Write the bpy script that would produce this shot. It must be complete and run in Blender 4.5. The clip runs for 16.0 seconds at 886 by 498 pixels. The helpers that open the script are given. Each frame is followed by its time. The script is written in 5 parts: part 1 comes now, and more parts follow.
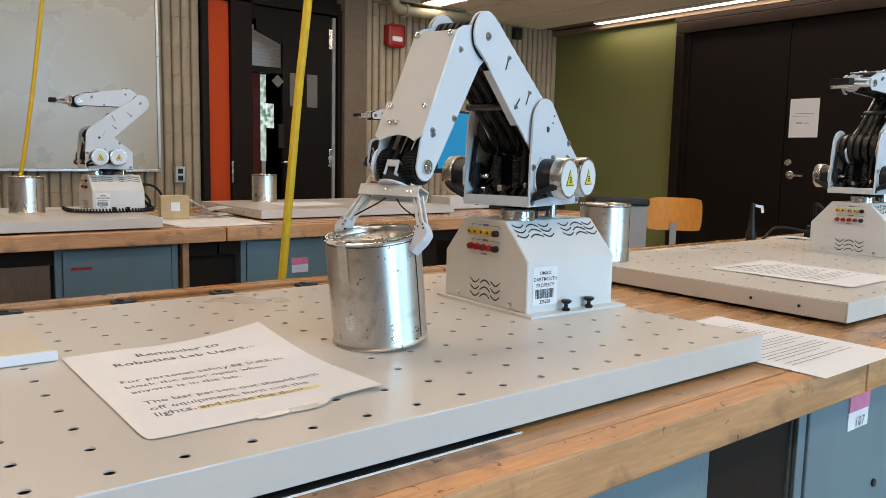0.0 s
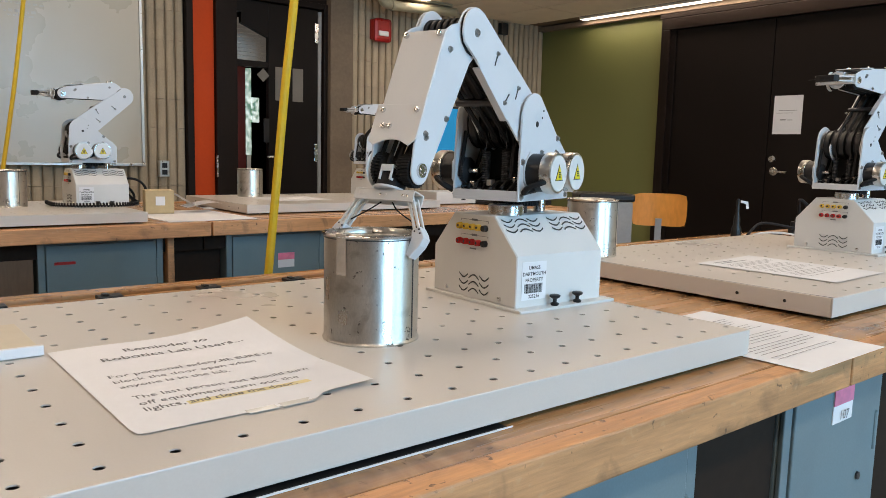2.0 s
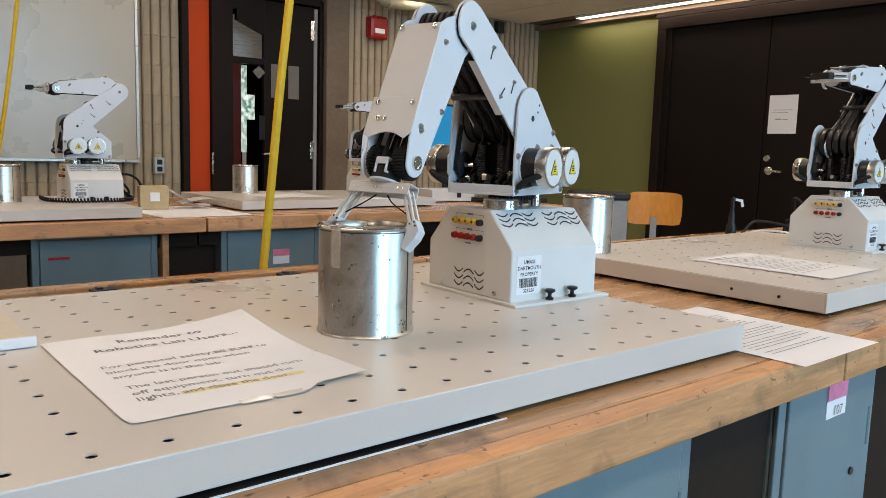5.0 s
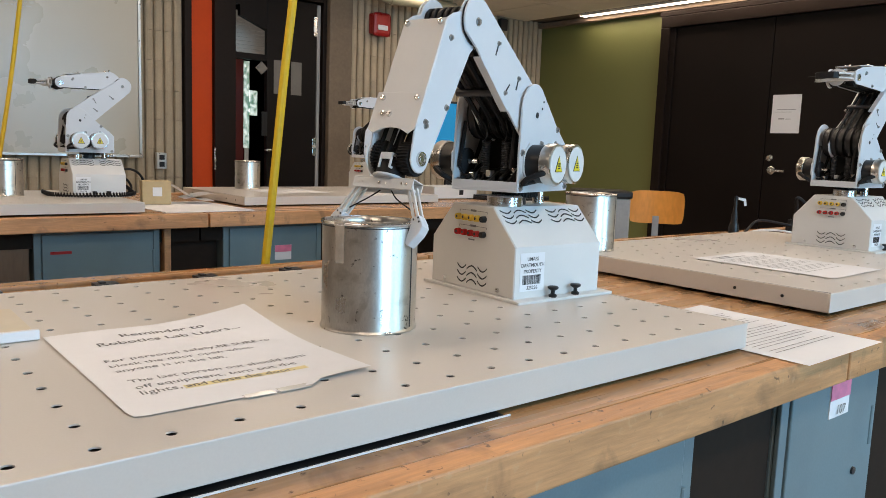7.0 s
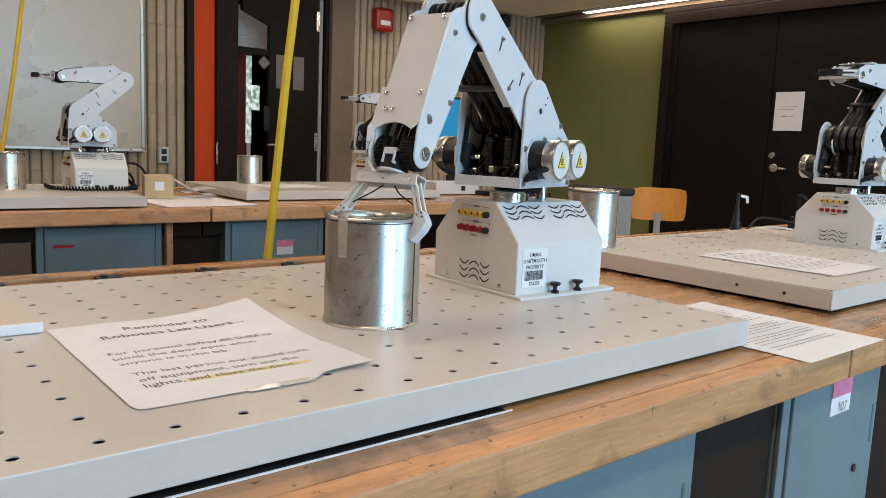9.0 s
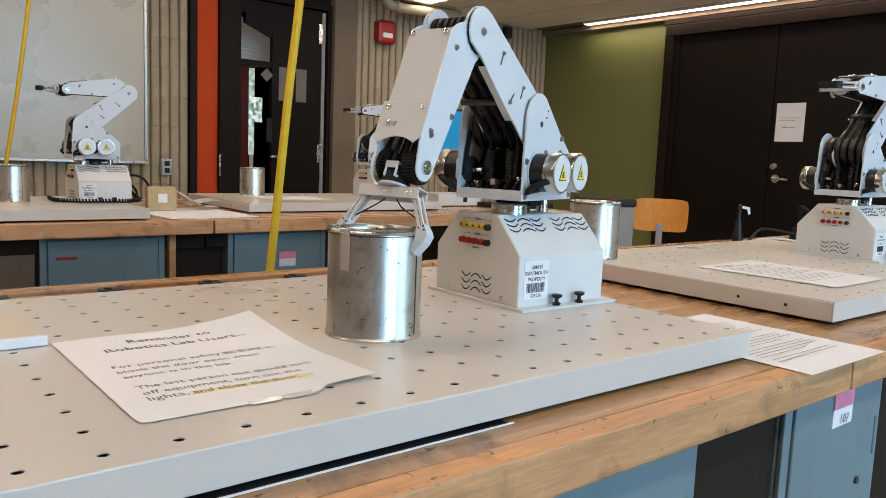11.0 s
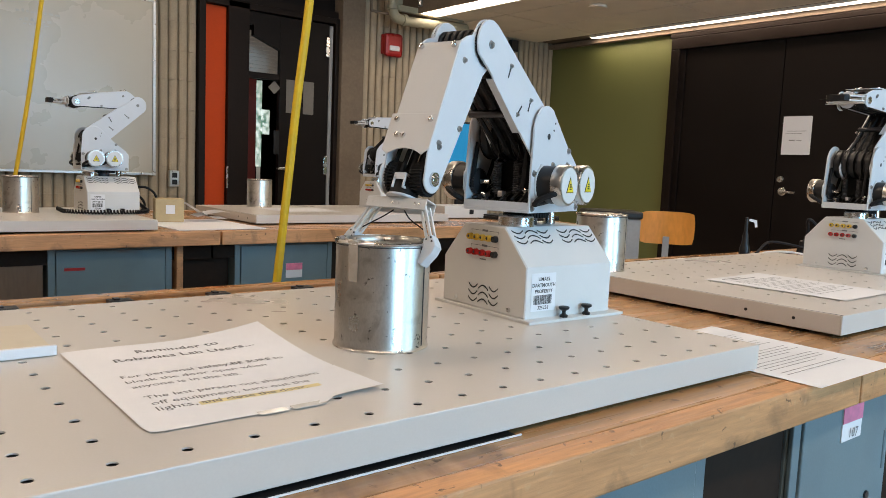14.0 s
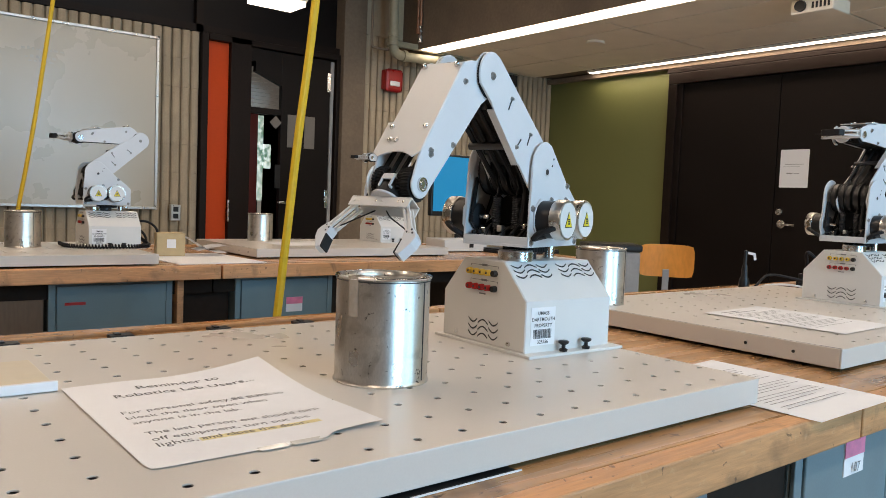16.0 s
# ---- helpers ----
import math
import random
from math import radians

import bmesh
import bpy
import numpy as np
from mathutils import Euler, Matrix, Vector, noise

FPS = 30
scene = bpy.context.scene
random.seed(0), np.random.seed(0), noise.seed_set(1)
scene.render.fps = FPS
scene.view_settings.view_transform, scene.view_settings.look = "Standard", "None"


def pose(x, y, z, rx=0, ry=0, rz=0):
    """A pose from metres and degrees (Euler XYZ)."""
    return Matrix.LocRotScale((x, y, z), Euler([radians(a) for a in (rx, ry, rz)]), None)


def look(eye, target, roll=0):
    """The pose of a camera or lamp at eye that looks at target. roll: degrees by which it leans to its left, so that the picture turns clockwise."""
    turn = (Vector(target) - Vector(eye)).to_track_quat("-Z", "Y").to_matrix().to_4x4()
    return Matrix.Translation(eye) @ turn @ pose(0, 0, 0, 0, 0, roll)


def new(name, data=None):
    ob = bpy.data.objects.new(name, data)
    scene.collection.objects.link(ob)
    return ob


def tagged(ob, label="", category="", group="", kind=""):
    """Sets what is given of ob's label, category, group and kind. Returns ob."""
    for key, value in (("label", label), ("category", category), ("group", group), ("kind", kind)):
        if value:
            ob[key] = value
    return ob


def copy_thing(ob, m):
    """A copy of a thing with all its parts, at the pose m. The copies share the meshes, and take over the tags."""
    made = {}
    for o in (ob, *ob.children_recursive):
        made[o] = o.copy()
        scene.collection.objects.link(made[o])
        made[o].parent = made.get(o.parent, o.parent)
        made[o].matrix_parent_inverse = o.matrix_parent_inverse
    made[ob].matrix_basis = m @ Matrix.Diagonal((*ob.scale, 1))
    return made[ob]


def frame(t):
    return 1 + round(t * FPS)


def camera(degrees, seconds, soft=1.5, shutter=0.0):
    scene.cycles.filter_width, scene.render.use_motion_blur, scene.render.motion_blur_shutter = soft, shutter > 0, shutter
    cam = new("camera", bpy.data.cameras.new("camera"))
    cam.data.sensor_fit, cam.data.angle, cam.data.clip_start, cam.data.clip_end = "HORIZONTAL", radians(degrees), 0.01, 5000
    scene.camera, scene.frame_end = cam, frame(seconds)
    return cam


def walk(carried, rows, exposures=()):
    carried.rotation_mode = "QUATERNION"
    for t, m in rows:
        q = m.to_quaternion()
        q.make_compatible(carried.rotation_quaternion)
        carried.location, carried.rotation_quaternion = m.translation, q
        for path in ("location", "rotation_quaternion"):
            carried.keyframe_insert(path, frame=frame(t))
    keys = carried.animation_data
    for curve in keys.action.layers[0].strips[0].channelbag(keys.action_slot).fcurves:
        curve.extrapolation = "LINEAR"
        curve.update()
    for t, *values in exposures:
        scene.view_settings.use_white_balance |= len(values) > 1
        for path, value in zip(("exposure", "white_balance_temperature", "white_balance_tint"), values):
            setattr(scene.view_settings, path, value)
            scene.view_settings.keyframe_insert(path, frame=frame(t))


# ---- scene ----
cam = camera(60.0, 16.0, soft=0.55)
PATH = [
    (0, (-0.0793, -0.5225, 1.0796), (1.1460, 1.0401, 0.8412), 1.208),
    (0.5, (-0.0810, -0.5218, 1.0790), (1.1485, 1.0360, 0.8303), 1.235),
    (1, (-0.0827, -0.5204, 1.0780), (1.1575, 1.0285, 0.8273), 1.330),
    (1.5, (-0.0817, -0.5178, 1.0766), (1.1701, 1.0208, 0.8206), 1.382),
    (2, (-0.0826, -0.5185, 1.0782), (1.1717, 1.0191, 0.8288), 1.436),
    (2.5, (-0.0811, -0.5193, 1.0785), (1.1795, 1.0130, 0.8274), 1.540),
    (3, (-0.0818, -0.5195, 1.0784), (1.1812, 1.0110, 0.8286), 1.562),
    (3.5, (-0.0813, -0.5195, 1.0769), (1.1825, 1.0101, 0.8260), 1.590),
    (4, (-0.0810, -0.5192, 1.0739), (1.1829, 1.0100, 0.8215), 1.572),
    (6.5, (-0.0834, -0.5174, 1.0701), (1.1777, 1.0142, 0.8178), 1.998),
    (7, (-0.0830, -0.5156, 1.0694), (1.1776, 1.0155, 0.8110), 2.095),
    (7.5, (-0.0832, -0.5148, 1.0699), (1.1770, 1.0164, 0.8101), 2.149),
    (8, (-0.0838, -0.5165, 1.0714), (1.1752, 1.0152, 0.8092), 2.279),
    (8.5, (-0.0846, -0.5161, 1.0700), (1.1736, 1.0153, 0.8019), 2.383),
    (9, (-0.0849, -0.5152, 1.0687), (1.1725, 1.0167, 0.7996), 2.390),
    (11.5, (-0.0878, -0.5194, 1.0718), (1.1650, 1.0215, 0.8352), 2.315),
    (12, (-0.0879, -0.5181, 1.0701), (1.1636, 1.0242, 0.8352), 2.383),
    (12.5, (-0.0883, -0.5185, 1.0695), (1.1624, 1.0259, 0.8447), 2.371),
    (13, (-0.0889, -0.5190, 1.0701), (1.1587, 1.0285, 0.8496), 2.405),
    (13.5, (-0.0898, -0.5191, 1.0713), (1.1566, 1.0306, 0.8593), 2.378),
    (14, (-0.0904, -0.5193, 1.0708), (1.1534, 1.0327, 0.8607), 2.410),
    (14.5, (-0.0949, -0.5234, 1.0736), (1.1488, 1.0328, 0.8967), 2.322),
    (15, (-0.0981, -0.5284, 1.0743), (1.1494, 1.0295, 0.9447), 2.241),
    (15.5, (-0.0952, -0.5265, 1.0743), (1.1503, 1.0331, 0.9454), 2.262),
    (16, (-0.0945, -0.5251, 1.0738), (1.1507, 1.0350, 0.9490), 2.278),
]
EXPOSURE = [(0, -0.48, 7050, 19), (16, -0.48, 7050, 19)]
walk(cam, [(t, look(e, g, r)) for t, e, g, r in PATH], EXPOSURE)

# ---- plan (metres) ----
BOARD_Z = 0.865          # top of the perforated boards
BENCH_Z = 0.828          # top of the benches
XW, YW = 5.50, 4.90      # walls that carry the black doors and the white board
XL, YS = -3.6, -3.2      # closing walls
SOFFIT_Z, CEIL_Z = 2.305, 3.10
SOFFIT_X = 3.64
YR = 4.856               # ribbed wall beyond the column

# ---- world and light ----
world = bpy.data.worlds.new("sky")
scene.world = world
world.use_nodes = True
wn = world.node_tree
sky = wn.nodes.new("ShaderNodeTexSky")
sky.sky_type, sky.sun_disc = "NISHITA", False
sky.sun_elevation, sky.sun_rotation = radians(45), radians(200)
wn.links.new(sky.outputs[0], wn.nodes["Background"].inputs[0])
wn.nodes["Background"].inputs[1].default_value = 0.12


def area(name, eye, target, sx, sy, watts, colour):
    d = bpy.data.lights.new(name, "AREA")
    d.shape, d.size, d.size_y, d.energy, d.color = "RECTANGLE", sx, sy, watts, colour
    o = new(name, d)
    o.matrix_world = look(eye, target)
    return o


for wx, ww, watts in ((0.85, 0.98, 116), (2.90, 0.68, 84)):
    area("window_light", (wx, YS + 0.02, 1.85), (wx, 2, 1.85), ww, 2.16, watts, (0.30, 0.68, 1.0))


# ---- materials ----
def mat(name, base, rough=0.5, metal=0.0, vary=0.08, scale=8.0, bump=0.0, bump_scale=60.0, spec=0.5, emit=None,
        power=0.0, stretch=(1, 1, 1), rough_vary=0.1, isle=0.0, dirt=None, dirt_scale=3.0, dirt_amount=0.3, marks=()):
    m = bpy.data.materials.new(name)
    m.use_nodes = True
    nt = m.node_tree
    b = nt.nodes["Principled BSDF"]
    co = nt.nodes.new("ShaderNodeTexCoord")
    mp = nt.nodes.new("ShaderNodeMapping")
    mp.inputs["Scale"].default_value = stretch
    nt.links.new(co.outputs["Object"], mp.inputs[0])

    def noise_tex(s, detail=6):
        n = nt.nodes.new("ShaderNodeTexNoise")
        n.inputs["Scale"].default_value, n.inputs["Detail"].default_value = s, detail
        nt.links.new(mp.outputs[0], n.inputs["Vector"])
        return n
    big, small = noise_tex(scale), noise_tex(bump_scale, 8)
    ramp = nt.nodes.new("ShaderNodeMapRange")
    ramp.inputs[1].default_value, ramp.inputs[2].default_value = 0.25, 0.75
    ramp.inputs[3].default_value, ramp.inputs[4].default_value = 1 - vary, 1 + vary
    nt.links.new(big.outputs[0], ramp.inputs[0])
    fine = nt.nodes.new("ShaderNodeMapRange")
    fine.inputs[1].default_value, fine.inputs[2].default_value = 0.3, 0.7
    fine.inputs[3].default_value, fine.inputs[4].default_value = 1 - vary * 0.6, 1 + vary * 0.6
    nt.links.new(small.outputs[0], fine.inputs[0])
    mul = nt.nodes.new("ShaderNodeMath")
    mul.operation = "MULTIPLY"
    nt.links.new(ramp.outputs[0], mul.inputs[0])
    nt.links.new(fine.outputs[0], mul.inputs[1])
    val = mul.outputs[0]
    if isle:
        info = nt.nodes.new("ShaderNodeObjectInfo")
        geo = nt.nodes.new("ShaderNodeNewGeometry")
        add = nt.nodes.new("ShaderNodeMath")
        add.operation = "ADD"
        nt.links.new(info.outputs["Random"], add.inputs[0])
        nt.links.new(geo.outputs["Random Per Island"], add.inputs[1])
        mr = nt.nodes.new("ShaderNodeMapRange")
        mr.inputs[2].default_value = 2.0
        mr.inputs[3].default_value, mr.inputs[4].default_value = 1 - isle, 1 + isle
        nt.links.new(add.outputs[0], mr.inputs[0])
        m2 = nt.nodes.new("ShaderNodeMath")
        m2.operation = "MULTIPLY"
        nt.links.new(val, m2.inputs[0])
        nt.links.new(mr.outputs[0], m2.inputs[1])
        val = m2.outputs[0]
    col = nt.nodes.new("ShaderNodeVectorMath")
    col.operation = "SCALE"
    col.inputs[0].default_value = base
    nt.links.new(val, col.inputs["Scale"])
    out = col.outputs[0]
    if dirt:
        dn = noise_tex(dirt_scale, 10)
        dr = nt.nodes.new("ShaderNodeMapRange")
        dr.inputs[1].default_value, dr.inputs[2].default_value = 0.52, 0.72
        dr.inputs[3].default_value, dr.inputs[4].default_value = 0.0, dirt_amount
        nt.links.new(dn.outputs[0], dr.inputs[0])
        mx = nt.nodes.new("ShaderNodeMix")
        mx.data_type = "RGBA"
        nt.links.new(dr.outputs[0], mx.inputs[0])
        nt.links.new(out, mx.inputs[6])
        mx.inputs[7].default_value = (*dirt, 1)
        out = mx.outputs[2]
    for colour, size, low, high, amount in marks:  # stains, specks and scratches that follow no grain
        dn = nt.nodes.new("ShaderNodeTexNoise")
        dn.inputs["Scale"].default_value, dn.inputs["Detail"].default_value = size, 7
        dn.inputs["Distortion"].default_value = 0.6
        nt.links.new(co.outputs["Object"], dn.inputs["Vector"])
        dr = nt.nodes.new("ShaderNodeMapRange")
        dr.inputs[1].default_value, dr.inputs[2].default_value = low, high
        dr.inputs[4].default_value = amount
        nt.links.new(dn.outputs[0], dr.inputs[0])
        mx = nt.nodes.new("ShaderNodeMix")
        mx.data_type = "RGBA"
        nt.links.new(dr.outputs[0], mx.inputs[0])
        nt.links.new(out, mx.inputs[6])
        mx.inputs[7].default_value = (*colour, 1)
        out = mx.outputs[2]
    nt.links.new(out, b.inputs["Base Color"])
    rr = nt.nodes.new("ShaderNodeMapRange")
    rr.inputs[1].default_value, rr.inputs[2].default_value = 0.3, 0.7
    rr.inputs[3].default_value, rr.inputs[4].default_value = max(0.02, rough - rough_vary), min(1, rough + rough_vary)
    nt.links.new(big.outputs[0], rr.inputs[0])
    nt.links.new(rr.outputs[0], b.inputs["Roughness"])
    b.inputs["Metallic"].default_value = metal
    b.inputs["Specular IOR Level"].default_value = spec
    if bump:
        bp = nt.nodes.new("ShaderNodeBump")
        bp.inputs["Strength"].default_value, bp.inputs["Distance"].default_value = bump, 0.002
        nt.links.new(small.outputs[0], bp.inputs["Height"])
        nt.links.new(bp.outputs[0], b.inputs["Normal"])
    if emit:
        b.inputs["Emission Color"].default_value = (*emit, 1)
        b.inputs["Emission Strength"].default_value = power
    return m


M = {
    "board": mat("board paint", (0.60, 0.560, 0.515), 0.31, vary=0.025, scale=3, bump=0.02, bump_scale=500, rough_vary=0.05),
    "robot": mat("robot paint", (0.62, 0.64, 0.67), 0.38, vary=0.03, scale=20, bump=0.04, bump_scale=900, rough_vary=0.06),
    "base": mat("base paint", (0.66, 0.655, 0.64), 0.42, vary=0.03, scale=14, bump=0.05, bump_scale=900, rough_vary=0.06),
    "black": mat("black plastic", (0.014, 0.014, 0.015), 0.4, vary=0.2, scale=40, spec=0.35),
    "rubber": mat("black rubber", (0.012, 0.012, 0.013), 0.6, vary=0.2, scale=60, bump=0.2, bump_scale=300, spec=0.25),
    "dark": mat("dark grey metal", (0.06, 0.06, 0.065), 0.4, metal=0.6, vary=0.2, scale=40),
    "steel": mat("bright steel", (0.68, 0.67, 0.66), 0.25, metal=1.0, vary=0.06, scale=30),
    "bolt": mat("dull screw steel", (0.34, 0.33, 0.32), 0.42, metal=1.0, vary=0.1, scale=200),
    "motor": mat("motor rim", (0.55, 0.54, 0.52), 0.3, metal=1.0, vary=0.1, scale=30),
    "disc": mat("motor cap label", (0.70, 0.71, 0.71), 0.35, vary=0.02),
    "yellow": mat("warning yellow", (0.78, 0.62, 0.03), 0.4, vary=0.03),
    "ink": mat("printed black", (0.025, 0.025, 0.028), 0.6, vary=0.1),
    "tin": mat("tin plate", (0.64, 0.61, 0.57), 0.33, metal=0.95, vary=0.12, scale=22, bump=0.08, bump_scale=500, stretch=(1, 1, 0.5),
               dirt=(0.66, 0.56, 0.44), dirt_scale=11, dirt_amount=0.8, rough_vary=0.09, marks=(((0.30, 0.26, 0.21), 38, 0.58, 0.72, 0.5), ((0.05, 0.04, 0.035), 110, 0.66, 0.70, 0.9))),
    "wood": mat("maple block", (0.47, 0.245, 0.105), 0.29, vary=0.17, scale=26, bump=0.10, bump_scale=190, stretch=(0.05, 1, 1), isle=0.10,
                dirt=(0.24, 0.105, 0.036), dirt_scale=9, dirt_amount=0.55, rough_vary=0.14,
                marks=(((0.11, 0.048, 0.018), 11, 0.56, 0.68, 0.55), ((0.05, 0.022, 0.010), 60, 0.65, 0.72, 0.75))),
    "woodedge": mat("worn maple edge", (0.55, 0.272, 0.120), 0.5, vary=0.20, scale=36, bump=0.3, bump_scale=240, stretch=(0.10, 1, 1), isle=0.08,
                    dirt=(0.17, 0.085, 0.034), dirt_scale=20, dirt_amount=0.7,
                    marks=(((0.16, 0.085, 0.042), 14, 0.54, 0.66, 0.6), ((0.62, 0.40, 0.23), 70, 0.63, 0.70, 0.3), ((0.05, 0.025, 0.012), 85, 0.65, 0.71, 0.75))),
    "cab": mat("blue grey steel", (0.145, 0.215, 0.24), 0.45, vary=0.06, scale=4, bump=0.05, bump_scale=300, dirt=(0.09, 0.13, 0.16), dirt_scale=5, dirt_amount=0.4),
    # near-black colour holds the shade of the gaps under the benches
    "recess": mat("shaded recess board", (0.020, 0.012, 0.008), 0.75, vary=0.2, scale=4, spec=0.2),
    "print": mat("grey print", (0.17, 0.17, 0.175), 0.6, vary=0.1),
    "paper": mat("white paper", (0.77, 0.77, 0.785), 0.7, vary=0.015, scale=5),
    "highlight": mat("yellow marker", (0.80, 0.68, 0.36), 0.7, vary=0.05, scale=60),
    "pink": mat("pink sticker", (0.80, 0.22, 0.34), 0.6, vary=0.1, scale=60),
    "whiteboard": mat("white board enamel", (0.475, 0.432, 0.335), 0.28, vary=0.02, scale=1.2, bump=0.35, bump_scale=2.2, spec=1.0, rough_vary=0.08),
    "alu": mat("brushed aluminium", (0.62, 0.61, 0.58), 0.35, metal=0.8, vary=0.05, scale=20),
    "block": mat("ribbed concrete block", (0.42, 0.345, 0.245), 0.85, vary=0.10, scale=7, bump=0.5, bump_scale=90, isle=0.06,
                 dirt=(0.25, 0.21, 0.16), dirt_scale=3, dirt_amount=0.45),
    "mortar": mat("mortar", (0.30, 0.26, 0.20), 0.9, vary=0.12, scale=20),
    "concrete": mat("board-marked concrete", (0.185, 0.140, 0.100), 0.85, vary=0.16, scale=3, bump=0.4, bump_scale=50,
                    dirt=(0.12, 0.09, 0.065), dirt_scale=2.2, dirt_amount=0.5),
    "green": mat("green wall paint", (0.158, 0.170, 0.058), 0.5, vary=0.04, scale=2, bump=0.05, bump_scale=200),
    "orange": mat("orange panel", (0.60, 0.062, 0.005), 0.55, vary=0.04, scale=2, spec=0.25),
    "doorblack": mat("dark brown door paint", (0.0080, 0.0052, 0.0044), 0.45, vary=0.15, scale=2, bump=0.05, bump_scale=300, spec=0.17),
    "frameblack": mat("dark bronze frame", (0.014, 0.0085, 0.0065), 0.5, vary=0.15, scale=4, spec=0.15),
    "ceiling": mat("ceiling tile", (0.88, 0.81, 0.70), 0.9, vary=0.04, scale=6, bump=0.3, bump_scale=180),
    "wall": mat("painted wall", (0.27, 0.22, 0.17), 0.8, vary=0.05, scale=2),
    "floor": mat("floor tile", (0.38, 0.31, 0.25), 0.4, vary=0.15, scale=5),
    "glow": mat("lamp diffuser", (0.9, 0.9, 0.85), 0.4, emit=(1.0, 0.90, 0.74), power=6.5),
    "red": mat("red alarm", (0.36, 0.018, 0.016), 0.35, vary=0.06, scale=30),
    "plugred": mat("red socket", (0.42, 0.02, 0.02), 0.3),
    "plugyellow": mat("yellow socket", (0.72, 0.47, 0.06), 0.3),
    "hose": mat("yellow hose", (0.74, 0.47, 0.018), 0.6, vary=0.06, scale=40),
    "pipe": mat("cream pipe paint", (0.34, 0.31, 0.215), 0.45, vary=0.08, scale=20),
    "copper": mat("copper pipe", (0.48, 0.22, 0.13), 0.35, metal=0.8, vary=0.15, scale=30),
    "chairwood": mat("moulded ply", (0.74, 0.29, 0.055), 0.35, vary=0.12, scale=9, stretch=(1, 1, 0.3), bump=0.05),
    "screen": mat("blue screen", (0.005, 0.08, 0.16), 0.4, emit=(0.0, 0.36, 0.74), power=0.75, spec=0.3),
    "cardbox": mat("tan box card", (0.50, 0.38, 0.21), 0.7, vary=0.08, scale=20),
    "grey": mat("grey plastic", (0.30, 0.30, 0.30), 0.5, vary=0.06, scale=10),
    "cream": mat("cream plastic", (0.64, 0.57, 0.45), 0.4, vary=0.04),
    "tape": mat("clear tape", (0.72, 0.70, 0.67), 0.12, vary=0.05, scale=60),
    "cantape": mat("old clear tape", (0.46, 0.41, 0.35), 0.18, metal=0.35, vary=0.12, scale=90, bump=0.3, bump_scale=200),
    "marker": mat("wiped marker", (0.40, 0.39, 0.33), 0.3, vary=0.1, scale=20),
    "faintsheet": mat("dim sheet", (0.17, 0.155, 0.135), 0.6, vary=0.08, scale=12),
    "brownpanel": mat("brown wood panel", (0.15, 0.088, 0.048), 0.55, vary=0.18, scale=12, stretch=(1, 1, 0.15), bump=0.1, bump_scale=120),
    # slats and sill post glow faintly in place of daylight on them
    "blind": mat("pale glowing louvre", (0.62, 0.60, 0.55), 0.6, emit=(0.7, 0.68, 0.6), power=0.12),
    "darkred": mat("dark red panel", (0.16, 0.018, 0.01), 0.5, vary=0.05),
}


def outside_view():
    """Daylit garden behind a far pane: pale sky broken by leaves."""
    m = bpy.data.materials.new("daylight garden")
    m.use_nodes = True
    nt = m.node_tree
    b = nt.nodes["Principled BSDF"]
    co = nt.nodes.new("ShaderNodeTexCoord")
    n = nt.nodes.new("ShaderNodeTexNoise")
    n.inputs["Scale"].default_value, n.inputs["Detail"].default_value = 34, 8
    nt.links.new(co.outputs["Object"], n.inputs["Vector"])
    r = nt.nodes.new("ShaderNodeValToRGB")
    r.color_ramp.elements[0].position, r.color_ramp.elements[0].color = 0.40, (0.03, 0.16, 0.08, 1)
    r.color_ramp.elements[1].position, r.color_ramp.elements[1].color = 0.60, (0.72, 0.95, 0.90, 1)
    nt.links.new(n.outputs[0], r.inputs[0])
    nt.links.new(r.outputs[0], b.inputs["Emission Color"])
    b.inputs["Emission Strength"].default_value = 1.15
    return m


M["outside"] = outside_view()


# ---- mesh helpers ----
def mesh_of(name, bm, material, smooth=False):
    me = bpy.data.meshes.new(name)
    bmesh.ops.recalc_face_normals(bm, faces=bm.faces)
    bm.to_mesh(me)
    bm.free()
    if smooth:
        for f in me.polygons:
            f.use_smooth = True
        me.set_sharp_from_angle(angle=radians(35))
    me.materials.append(material)
    return me


def part(name, bm, material, parent=None, label="", smooth=False):
    ob = new(name, mesh_of(name, bm, material, smooth))
    if parent:
        ob.parent = parent
    if label:
        ob["label"] = label
    return ob


def thing(name, m, label, category, group="", kind=""):
    ob = new(name)
    ob.empty_display_size = 0.05
    ob.matrix_world = m
    return tagged(ob, label, category, group, kind)


def box(bm, x0, y0, z0, x1, y1, z1, bevel=0.0, m=None):
    r = bmesh.ops.create_cube(bm, size=1)
    vs = r["verts"]
    bmesh.ops.scale(bm, vec=(x1 - x0, y1 - y0, z1 - z0), verts=vs)
    bmesh.ops.translate(bm, vec=((x0 + x1) / 2, (y0 + y1) / 2, (z0 + z1) / 2), verts=vs)
    if bevel:
        es = list({e for v in vs for e in v.link_edges})
        g = bmesh.ops.bevel(bm, geom=es, offset=bevel, segments=2, affect="EDGES", profile=0.5)
        vs = list({v for f in g["faces"] for v in f.verts} | {v for v in vs if v.is_valid})
    if m is not None:
        bmesh.ops.transform(bm, matrix=m, verts=list({v for v in vs if v.is_valid}))
    return bm


def one_box(x0, y0, z0, x1, y1, z1, bevel=0.0, m=None):
    return box(bmesh.new(), x0, y0, z0, x1, y1, z1, bevel, m)


